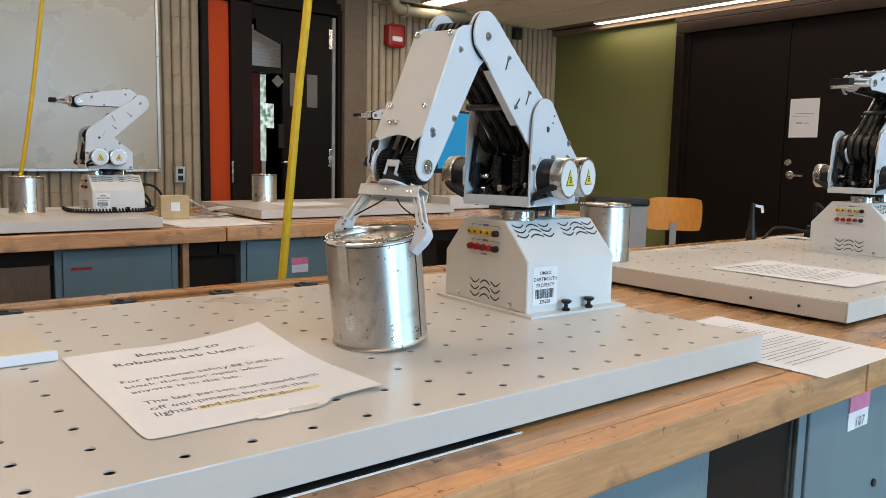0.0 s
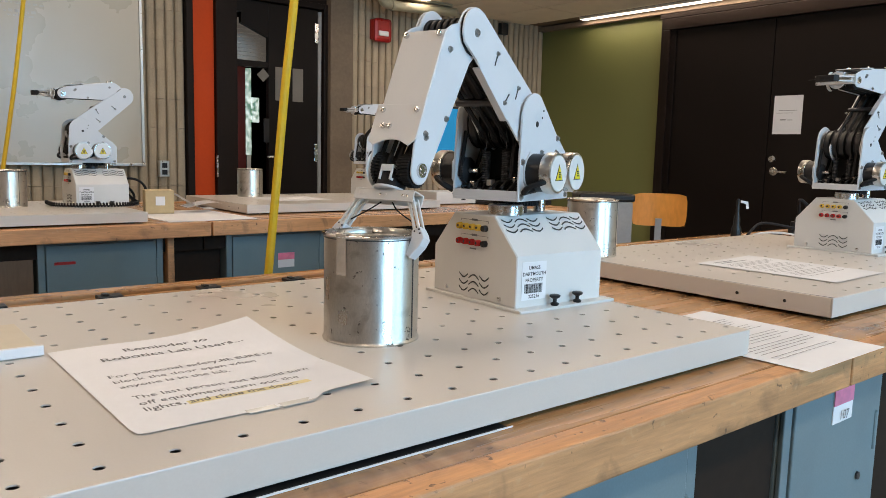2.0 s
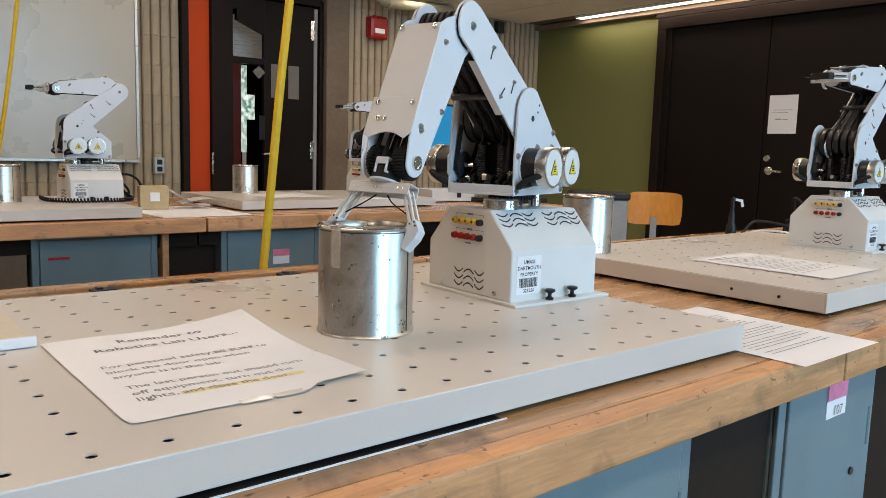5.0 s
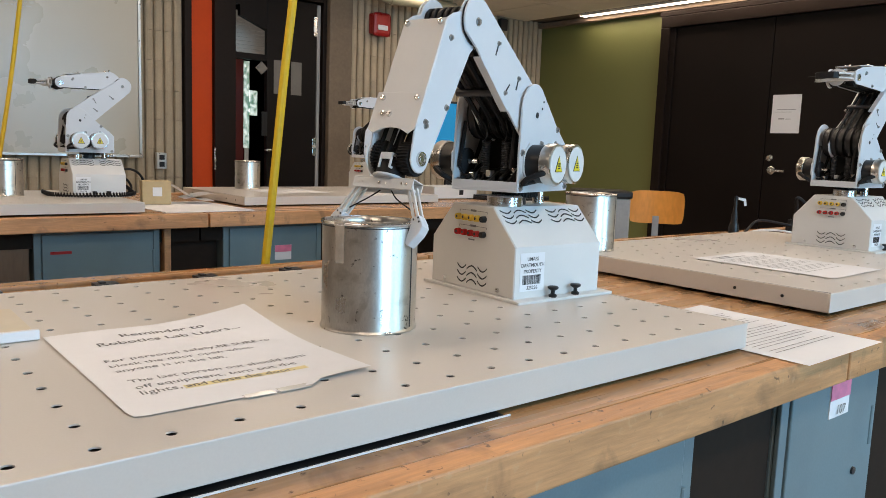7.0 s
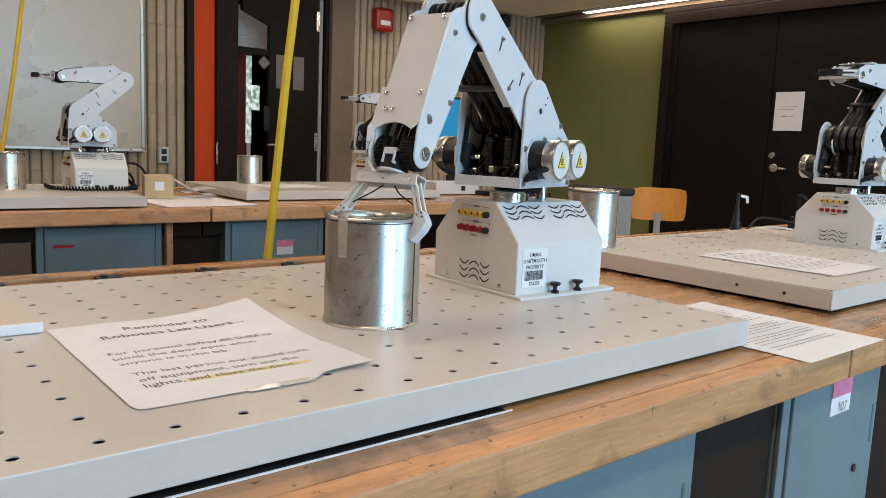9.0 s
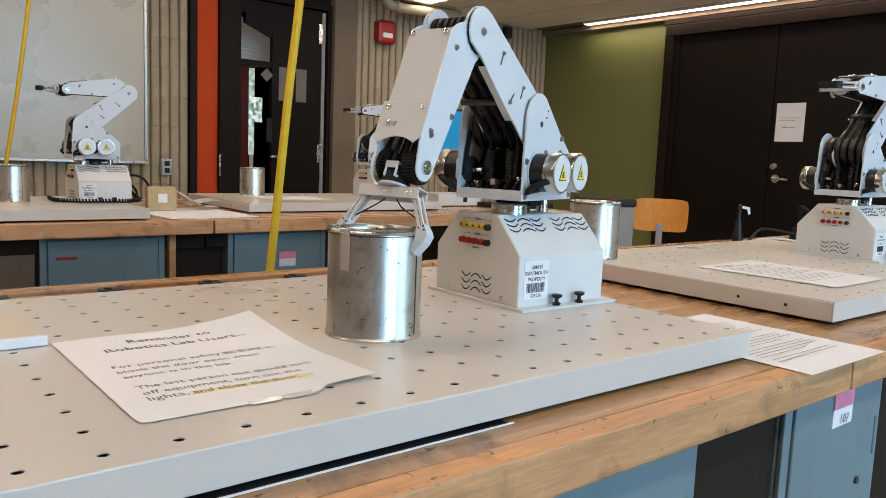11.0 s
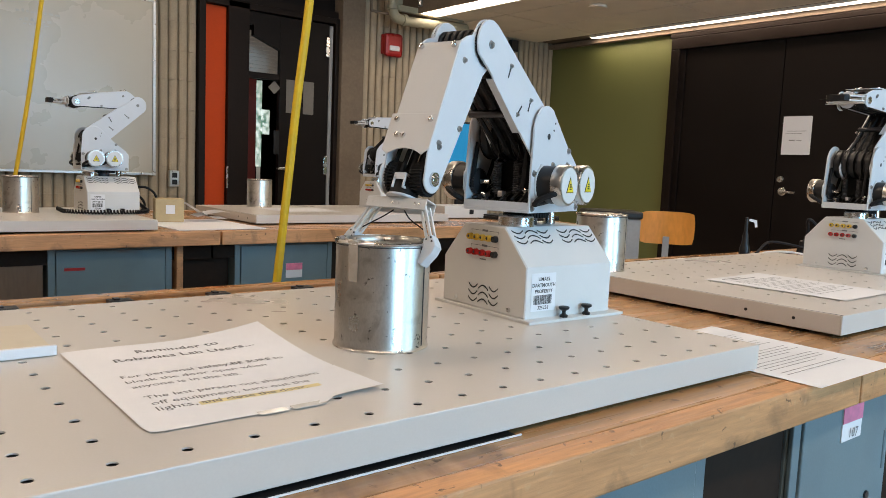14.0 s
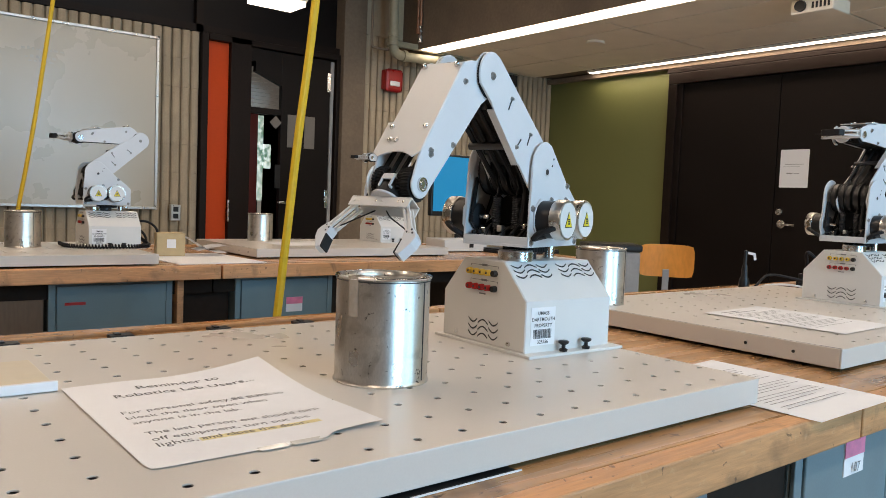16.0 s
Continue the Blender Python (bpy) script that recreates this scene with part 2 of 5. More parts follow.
def prism(bm, outline, h0, h1, m=None, bevel=0.0):
    """Extrudes an outline in x, y from h0 to h1 along z, then applies m."""
    lo = [bm.verts.new((x, y, h0)) for x, y in outline]
    hi = [bm.verts.new((x, y, h1)) for x, y in outline]
    n = len(outline)
    faces = [bm.faces.new(lo[::-1]), bm.faces.new(hi)]
    for i in range(n):
        faces.append(bm.faces.new((lo[i], lo[(i + 1) % n], hi[(i + 1) % n], hi[i])))
    vs = lo + hi
    if bevel:
        es = [e for f in faces[:2] for e in f.edges]
        g = bmesh.ops.bevel(bm, geom=es, offset=bevel, segments=1, affect="EDGES")
        vs = list({v for f in g["faces"] for v in f.verts} | {v for v in vs if v.is_valid})
    if m is not None:
        bmesh.ops.transform(bm, matrix=m, verts=vs)
    return bm


def lathe(bm, profile, n=32, m=None, close=True):
    """Turns (r, z) points round z."""
    rings = []
    for r, z in profile:
        if r < 1e-6:
            rings.append([bm.verts.new((0, 0, z))])
        else:
            rings.append([bm.verts.new((r * math.cos(2 * math.pi * i / n), r * math.sin(2 * math.pi * i / n), z)) for i in range(n)])
    for a, b in zip(rings, rings[1:]):
        for i in range(n):
            q = [a[i % len(a)], a[(i + 1) % len(a)], b[(i + 1) % len(b)], b[i % len(b)]]
            q = list(dict.fromkeys(q))
            if len(q) > 2:
                bm.faces.new(q)
    vs = [v for r in rings for v in r]
    if m is not None:
        bmesh.ops.transform(bm, matrix=m, verts=vs)
    return bm


def cyl(bm, r, z0, z1, n=24, m=None, bevel=0.0):
    b = min(bevel, r * 0.4)
    if b:
        return lathe(bm, [(0, z0), (r - b, z0), (r, z0 + b), (r, z1 - b), (r - b, z1), (0, z1)], n, m)
    return lathe(bm, [(0, z0), (r, z0), (r, z1), (0, z1)], n, m)


def tube(bm, pts, r, n=8, square=False):
    """A round bar through points."""
    pts = [Vector(p) for p in pts]
    rings = []
    up = Vector((0.31, 0.17, 0.93))
    for i, p in enumerate(pts):
        d = (pts[min(i + 1, len(pts) - 1)] - pts[max(i - 1, 0)]).normalized()
        a = d.cross(up).normalized()
        b = d.cross(a)
        rings.append([bm.verts.new(p + (a * math.cos(2 * math.pi * k / n) + b * math.sin(2 * math.pi * k / n)) * r) for k in range(n)])
    for a, b in zip(rings, rings[1:]):
        for k in range(n):
            bm.faces.new((a[k], a[(k + 1) % n], b[(k + 1) % n], b[k]))
    bm.faces.new(rings[0][::-1])
    bm.faces.new(rings[-1])
    return bm


def spline(pts, n=8):
    """Smooth points through pts."""
    pts = [Vector(p) for p in pts]
    q = [pts[0] * 2 - pts[1], *pts, pts[-1] * 2 - pts[-2]]
    out = []
    for i in range(1, len(q) - 2):
        for k in range(n):
            t = k / n
            out.append(0.5 * ((2 * q[i]) + (q[i + 1] - q[i - 1]) * t + (2 * q[i - 1] - 5 * q[i] + 4 * q[i + 1] - q[i + 2]) * t * t
                              + (3 * q[i] - q[i - 1] - 3 * q[i + 1] + q[i + 2]) * t ** 3))
    return out + [pts[-1]]


def arc(cx, cy, r, a0, a1, n=10):
    return [(cx + r * math.cos(radians(a0 + (a1 - a0) * i / n)), cy + r * math.sin(radians(a0 + (a1 - a0) * i / n))) for i in range(n + 1)]


TO_SIDE = pose(0, 0, 0, 90, 0, 0)       # outline x, y -> x, z; height z -> -y


def text_mesh(text, size, spacing=1.0, align="LEFT", bold=0.0):
    c = bpy.data.curves.new("writing", "FONT")
    c.body, c.size, c.space_line, c.align_x, c.offset, c.resolution_u = text, size, spacing, align, bold, 2
    o = bpy.data.objects.new("writing", c)
    scene.collection.objects.link(o)
    me = bpy.data.meshes.new_from_object(o.evaluated_get(bpy.context.evaluated_depsgraph_get()))
    bpy.data.objects.remove(o)
    bpy.data.curves.remove(c)
    return me


def writing(name, text, size, m, parent, material=None, spacing=1.0, align="LEFT", bold=0.0):
    me = text_mesh(text, size, spacing, align, bold)
    me.materials.clear()
    me.materials.append(material or M["ink"])
    o = new(name, me)
    o.parent = parent
    o.matrix_local = m
    return o


# ---- structure ----
def struct(name, bm, material, label, parent=None):
    o = part(name, bm, material, parent)
    return tagged(o, label, "", "", "structure")


struct("floor", one_box(XL - 0.2, YS - 0.2, -0.1, XW + 0.2, YW + 0.2, 0), M["floor"], "brown tiled laboratory floor")
struct("ceiling", one_box(XL - 0.2, YS - 0.2, CEIL_Z, SOFFIT_X, YW + 0.2, CEIL_Z + 0.15), M["concrete"], "raw concrete ceiling slab above the benches")
struct("beam", one_box(SOFFIT_X, YS, SOFFIT_Z - 0.012, SOFFIT_X + 0.013, YW, CEIL_Z + 0.15), M["concrete"], "brown concrete beam beside the lowered ceiling")

# lowered tile ceiling with its joints, one mesh
bm = bmesh.new()
ty0 = YS
while ty0 < YW - 0.05:
    ty1 = min(ty0 + 1.22, YW)
    for tx0, tx1 in ((SOFFIT_X + 0.23, 4.17), (4.17, 4.72), (4.72, 5.27)):
        box(bm, tx0 + 0.007, ty0 + 0.007, SOFFIT_Z, tx1 - 0.007, ty1 - 0.007, SOFFIT_Z + 0.011, 0.003)
    ty0 = ty1
struct("ceiling_backing", one_box(SOFFIT_X + 0.014, YS, SOFFIT_Z + 0.012, XW, YW, SOFFIT_Z + 0.05), M["concrete"], "dark backing above the ceiling tile joints")
struct("ceiling_lowered", bm, M["ceiling"], "off-white ceiling tiles in a metal grid")

# light slots in the lowered ceiling
for x0, x1, end in ((SOFFIT_X + 0.015, SOFFIT_X + 0.215, YW - 0.3), (5.32, 5.42, 4.25)):
    mid = (YS + 0.3 + end) / 2
    lamp = thing("ceiling_strip_light", pose((x0 + x1) / 2, mid, SOFFIT_Z), "long glowing fluorescent strip light in the ceiling edge", "ceiling light", "strip lights")
    w, l = (x1 - x0) / 2, (end - YS - 0.3) / 2
    part("diffuser", one_box(-w + 0.012, -l, -0.010, w - 0.012, l, 0.008, 0.003), M["glow"], lamp)
    f = one_box(-w, -l, -0.008, -w + 0.010, l, 0.010)
    box(f, w - 0.010, -l, -0.008, w, l, 0.010)
    part("frame", f, M["ceiling"], lamp)
    area("strip_light", ((x0 + x1) / 2, mid, SOFFIT_Z - 0.016), ((x0 + x1) / 2, mid, 0), 2 * w - 0.03, 2 * l, 22, (1.0, 0.86, 0.68))
struct("cove_trim", one_box(5.43, YS, SOFFIT_Z - 0.045, XW - 0.001, YR - 0.002, SOFFIT_Z - 0.002, 0.004), M["concrete"], "brown trim below the ceiling edge")

# ceiling fixtures above the benches
for fx, fy in ((0.3, 3.6), (-1.6, 3.6), (2.2, 3.6), (0.3, 1.2), (-1.6, 1.2), (2.2, 1.2), (0.3, -1.4), (2.2, -1.4), (-1.6, -1.4)):
    lamp = thing("ceiling_light", pose(fx, fy, 2.86), "white fluorescent ceiling fixture with a glowing diffuser", "ceiling light", "bench lights")
    part("housing", one_box(-0.62, -0.15, 0.02, 0.62, 0.15, 0.10, 0.01), M["ceiling"], lamp)
    part("diffuser", one_box(-0.60, -0.13, 0.0, 0.60, 0.13, 0.02, 0.004), M["glow"], lamp)
    part("stem", one_box(-0.02, -0.02, 0.10, 0.02, 0.02, CEIL_Z - 2.86, 0.002), M["alu"], lamp)
    area("fixture_light", (fx, fy, 2.85), (fx, fy, 0), 1.2, 0.26, 8 if fy > 3 else 16, (1.0, 0.86, 0.68))

# wall with doors, at XW
struct("wall_east", one_box(XW, YS - 0.2, 0, XW + 0.2, YW + 0.2, CEIL_Z), M["green"], "olive green painted wall")
door = thing("door_1", pose(XW, 0, 0), "pair of closed dark brown doors with a steel lever", "door", "", "structure")
part("header", one_box(-0.07, 1.10, 2.125, -0.002, 3.44, 2.215, 0.004), M["frameblack"], door)
part("soffit_trim", one_box(-0.068, 1.0, 2.218, -0.002, 3.46, 2.256, 0.004), M["frameblack"], door)
part("jamb", one_box(-0.07, 3.36, 0, -0.002, 3.44, 2.124, 0.004), M["frameblack"], door)
part("jamb", one_box(-0.05, 3.31, 0, -0.002, 3.359, 2.124, 0.003), M["doorblack"], door)
part("jamb", one_box(-0.07, 1.10, 0, -0.002, 1.18, 2.124, 0.004), M["frameblack"], door)
part("leaf", one_box(-0.035, 2.470, 0.01, -0.002, 3.308, 2.122, 0.003), M["doorblack"], door)
leaf = part("leaf", one_box(-0.035, 1.182, 0.01, -0.002, 2.464, 2.122, 0.003), M["doorblack"], door)
b = lathe(bmesh.new(), [(0, 0), (0.03, 0), (0.032, 0.006), (0.026, 0.012), (0, 0.013)], 24, pose(-0.036, 2.40, 1.0, 0, -90, 0))
tube(b, spline([(-0.04, 2.40, 1.0), (-0.075, 2.40, 1.0), (-0.085, 2.385, 1.0), (-0.085, 2.34, 0.999), (-0.082, 2.28, 0.996)], 6), 0.009, 10)
part("lever", b, M["steel"], leaf, "brushed steel lever handle", True)
part("deadbolt", lathe(bmesh.new(), [(0, 0), (0.027, 0), (0.027, 0.004), (0.022, 0.012), (0, 0.013)], 20, pose(-0.036, 2.42, 1.09, 0, -90, 0)), M["steel"], leaf, "", True)
notice = thing("door_notice", pose(XW - 0.037, 2.325, 1.415, 90, 0, -90), "white letter sheet taped on the dark door", "notice")
part("sheet", one_box(-0.108, -0.14, 0, 0.108, 0.14, 0.001), M["paper"], notice)
for k, (x0, x1, y, h) in enumerate(((-0.07, 0.07, 0.03, 0.004), (-0.085, 0.04, 0.012, 0.003), (-0.055, -0.01, -0.04, 0.009), (0.0, 0.04, -0.04, 0.005))):
    part("text_bar", one_box(x0, y, 0.001, x1, y + h, 0.0014), M["grey"], notice)

# wall with white board and glazed door, at YW
struct("wall_north", one_box(XL - 0.2, YW + 0.1, 0, 1.93, YW + 0.3, 2.20), M["mortar"], "grey mortar backing of the block wall")
struct("wall_north_right", one_box(3.14, YW + 0.1, 0, XW + 0.2, YW + 0.3, CEIL_Z), M["mortar"], "grey mortar backing of the block wall")
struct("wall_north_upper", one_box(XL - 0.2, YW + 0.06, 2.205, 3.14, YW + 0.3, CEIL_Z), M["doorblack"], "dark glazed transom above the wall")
tr = bmesh.new()
for x in (-0.6, 0.75, 1.93):
    box(tr, x, YW, 2.20, x + 0.05, YW + 0.06, CEIL_Z)
box(tr, XL, YW, 2.205, 3.14, YW + 0.06, 2.255)
struct("trim", tr, M["frameblack"], "dark bronze transom bars")
struct("column", one_box(3.097, YW - 0.07, 0, 3.305, YW + 0.1, CEIL_Z, 0.006), M["concrete"], "smooth brown concrete column")
struct("wall_west", one_box(XL - 0.2, YS, 0, XL, YW, CEIL_Z), M["wall"], "plain painted wall")
ws = bmesh.new()
box(ws, XL, YS - 0.2, 0, XW, YS, 0.75)
box(ws, XL, YS - 0.2, 2.95, XW, YS, CEIL_Z)
for x0, x1 in ((XL, 0.35), (1.35, 2.55), (3.25, XW)):
    box(ws, x0, YS - 0.2, 0.75, x1, YS, 2.95)
struct("wall_south", ws, M["wall"], "plain painted wall with two tall window openings")

# door set: orange panel, frame, open dark door, corridor behind
ds = thing("door_2", pose(0, YW, 0), "dark bronze glazed door set with an orange side panel", "door", "", "structure")
part("frame_post", one_box(1.965, -0.03, 0, 2.014, 0.09, 2.20, 0.004), M["frameblack"], ds)
part("orange_panel", one_box(2.016, 0.01, 0, 2.178, 0.05, 2.155, 0.003), M["orange"], ds, "bright orange painted side panel")
part("frame_post", one_box(2.180, -0.03, 0, 2.34, 0.09, 2.20, 0.004), M["frameblack"], ds)
part("frame_head", one_box(2.016, -0.03, 2.157, 3.06, 0.09, 2.20, 0.004), M["frameblack"], ds)
part("frame_post", one_box(3.062, -0.03, 0, 3.095, 0.09, 2.20, 0.004), M["frameblack"], ds)
part("latch_plate", one_box(2.172, -0.036, 0.86, 2.186, -0.030, 1.02, 0.002), M["steel"], ds)
leaf = part("door_leaf", one_box(2.60, 0.0, 0.02, 3.02, 0.045, 2.15, 0.003), M["doorblack"], ds, "dark brown door leaf")
part("leaf_stile", prism(bmesh.new(), [(2.342, 2.06), (2.385, 2.06), (2.385, 1.985), (2.598, 1.90), (2.598, 2.15), (2.342, 2.15)], -0.045, 0.0, TO_SIDE), M["doorblack"], ds)
part("leaf_rail", one_box(2.342, 0.0, 1.675, 2.598, 0.045, 1.72, 0.003), M["doorblack"], ds)
part("hinge", one_box(2.99, -0.012, 1.90, 3.02, -0.001, 2.05, 0.002), M["steel"], ds)
part("hinge", one_box(2.99, -0.012, 0.98, 3.02, -0.001, 1.12, 0.002), M["steel"], ds)
part("strike_edge", one_box(3.022, -0.005, 0.02, 3.05, 0.02, 2.14), M["grey"], ds)
part("handle", one_box(2.575, -0.05, 1.005, 2.635, -0.03, 1.022, 0.004), M["steel"], ds)
part("handle_neck", one_box(2.585, -0.03, 1.008, 2.6, 0.0, 1.019), M["steel"], ds)
part("lock_box", one_box(2.555, -0.012, 1.12, 2.60, -0.001, 1.30, 0.003), M["black"], ds)
part("posted_sheet", one_box(2.655, -0.003, 1.44, 2.755, -0.001, 1.69), M["faintsheet"], ds, "white sheet taped on the door")
part("posted_sheet", one_box(2.80, -0.003, 1.44, 2.89, -0.001, 1.69), M["faintsheet"], ds, "buff sheet taped on the door")
part("diamond_sign", prism(bmesh.new(), [(0, -0.05), (0.05, 0), (0, 0.05), (-0.05, 0)], 0, 0.002, pose(2.555, -0.001, 1.62, 90, 0, 0)), M["faintsheet"], ds)
# added corridor shell; near-black door paint stands in for its unlit depth
struct("backdrop", one_box(1.6, YW + 1.85, 0.0, 4.4, YW + 1.9, 2.6), M["doorblack"], "added black end wall standing in for the unlit corridor")
struct("corridor_wall", one_box(1.55, YW + 0.3, 0.0, 1.6, YW + 1.9, 2.6), M["doorblack"], "added black side wall of the unlit corridor")
struct("corridor_wall", one_box(4.4, YW + 0.3, 0.0, 4.45, YW + 1.9, 2.6), M["doorblack"], "added black side wall of the unlit corridor")
struct("corridor_roof", one_box(1.55, YW + 0.3, 2.6, 4.45, YW + 1.9, 2.65), M["doorblack"], "added black ceiling of the unlit corridor")
cw = thing("corridor_window", pose(0, YW + 0.35, 0), "bright corridor window with pale glowing louvre and dark red panel", "window")
part("pane", one_box(2.578, 0.02, 1.02, 2.632, 0.03, 1.70), M["outside"], cw, "daylit pane with green trees outside")
part("pane", one_box(2.634, 0.02, 1.28, 2.70, 0.03, 1.475), M["outside"], cw, "daylit pane with green trees outside")
part("sill_post", one_box(2.590, 0.01, 0.80, 2.622, 0.019, 1.02), M["blind"], cw)
part("red_panel", one_box(2.38, 0.0, 0.0, 2.574, 0.03, 1.706), M["darkred"], cw, "dark red panel beside the window")
for i in range(12):
    part("louvre", one_box(2.40, 0.0, 1.738 + i * 0.0285, 2.76, 0.02, 1.764 + i * 0.0285, 0.003), M["blind"], cw)
part("lamp_glimpse", one_box(2.445, 0.03, 2.09, 2.50, 0.05, 2.15, 0.004), M["glow"], cw, "glowing corridor lamp")

# white board
wb = thing("whiteboard", pose(0.42, YW - 0.055, 1.523), "wall-mounted white board with aluminium frame and faint writing", "whiteboard")
part("board_surface", one_box(-1.2, 0, -0.567, 1.215, 0.02, 0.567), M["whiteboard"], wb)
for q in ((-1.199, -0.008, 0.568, 1.214, 0.03, 0.587), (-1.199, -0.008, -0.587, 1.214, 0.03, -0.568), (1.216, -0.008, -0.566, 1.236, 0.03, 0.566), (-1.22, -0.008, -0.566, -1.201, 0.03, 0.566)):
    part("frame_bar", one_box(*q, 0.003), M["alu"], wb)
for x in (-1.21, 1.225):
    for z in (-0.577, 0.577):
        part("corner_cap", one_box(x - 0.014, -0.011, z - 0.014, x + 0.014, 0.031, z + 0.014, 0.008), M["alu"], wb, "rounded frame corner cap")
rng = random.Random(9)
for z, x0, x1 in ((0.385, 0.40, 0.62), (0.335, 0.42, 0.60), (0.312, 0.44, 0.58)):
    x = x0
    while x < x1:  # illegible remains of marker strokes
        l = rng.uniform(0.012, 0.03)
        part("faint_mark", one_box(x, -0.0012, z, x + l, -0.0002, z + rng.uniform(0.008, 0.02)), M["marker"], wb)
        x += l + 0.012

# ribbed blocks: one mesh for a block, copied
bw, bh = 0.4, 0.2


def ribbed(wide, ribs):
    """A block with rounded upright ribs and narrow deep grooves between them."""
    out, p = [], wide / ribs
    for k in range(ribs):
        for u, d in ((0.07, 0.030), (0.10, 0.010), (0.20, 0.003), (0.36, 0.0), (0.64, 0.0), (0.80, 0.003), (0.90, 0.010), (0.93, 0.030)):
            out.append(((k + u) * p, d))
    out[0], out[-1] = (0.0015, 0.030), (wide - 0.0015, 0.030)
    return mesh_of("block", prism(bmesh.new(), out + [(wide - 0.0015, 0.06), (0.0015, 0.06)], 0.0008, bh - 0.0008), M["block"])


BLOCK, HALF_BLOCK = ribbed(bw, 6), ribbed(bw / 2, 3)


def blocks(parent_name, x0, y, n, rows, z_from, label, half=False):
    p = thing(parent_name, pose(0, y, 0), label, "wall", "", "structure")
    part("mortar_bed", one_box(x0, 0.056, z_from, x0 + (n + 0.5 * half) * bw, 0.1, rows * bh), M["mortar"], p)
    rng = random.Random(len(parent_name))
    for r in range(int(z_from / bh), rows):
        for k in range(n + half):
            o = new("block", BLOCK if k < n else HALF_BLOCK)
            o.parent = p
            o.matrix_local = pose(x0 + k * bw, rng.uniform(-0.0012, 0.0012), r * bh)
    return p


blocks("wall_ribbed", 1.963 - 7 * bw, YW, 7, 11, 0.4, "beige ribbed concrete block wall")
blocks("wall_ribbed_right", 3.307, YR, 5, 12, 0.4, "beige ribbed concrete block wall", True)
struct("wall_cap", one_box(3.307, YR, 2.402, XW, YW + 0.1, CEIL_Z), M["block"], "plain course above the ribbed blocks")

# ---- benches ----
def bench(x0, x1, y0, y1, label, rail=True, planks=13, front_legs=True):
    b = thing("workbench", pose(x0, y0, 0), label, "workbench", "workbenches")
    L, D = x1 - x0, y1 - y0
    d = D - 0.09 if rail else D
    t = 0.046
    part("front_edge", one_box(0, 0, BENCH_Z - t, L, 0.03, BENCH_Z, 0.0025), M["woodedge"], b, "scuffed worn front edge")
    w = (d - 0.031) / planks
    me = mesh_of("plank", one_box(0, 0, 0, L, w - 0.0006, t, 0.0012), M["wood"])
    for k in range(planks):
        o = new("plank", me)
        o.parent = b
        o.matrix_local = pose(0, 0.0305 + k * w, BENCH_Z - t)
    if rail:
        part("rear_rail", one_box(0, D - 0.084, BENCH_Z - t, L, D - 0.045, BENCH_Z - 0.001, 0.002), M["wood"], b)
        part("rear_rail", one_box(0, D - 0.040, BENCH_Z - t, L, D, BENCH_Z + 0.006, 0.003), M["wood"], b)
        n = int((L - 0.15) / 0.168)
        for k in range(n):
            q = one_box(0.110 + k * 0.168, D - 0.078, BENCH_Z - 0.001, 0.148 + k * 0.168, D - 0.052, BENCH_Z + 0.005, 0.0015)
            part("cable_clip", box(q, 0.118 + k * 0.168, D - 0.072, BENCH_Z + 0.005, 0.128 + k * 0.168, D - 0.058, BENCH_Z + 0.008, 0.001), M["black"], b, "black plastic clip")
    # under-bench shade sits in the colour of apron and back panel
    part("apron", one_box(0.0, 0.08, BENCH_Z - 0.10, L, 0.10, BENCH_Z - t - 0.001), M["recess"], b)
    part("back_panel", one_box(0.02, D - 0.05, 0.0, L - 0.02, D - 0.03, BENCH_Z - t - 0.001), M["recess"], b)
    for x in (0.0, L - 0.045):
        if front_legs:
            part("leg", one_box(x, 0.035, 0, x + 0.045, 0.079, BENCH_Z - t - 0.001, 0.002), M["woodedge"], b)
        part("leg", one_box(x, D - 0.10, 0, x + 0.045, D - 0.052, BENCH_Z - t - 0.001, 0.002), M["woodedge"], b)
    return b


bench(-0.86, 0.968, -0.095, 0.85, "long maple butcher-block workbench with scratched worn top")
bench(0.972, 2.80, -0.095, 0.85, "long maple butcher-block workbench beside another bench")
bench(-0.90, 0.928, 1.945, 2.89, "maple butcher-block workbench along the aisle", front_legs=False)
bench(0.934, 2.77, 1.945, 2.89, "maple butcher-block workbench beside the aisle", front_legs=False)


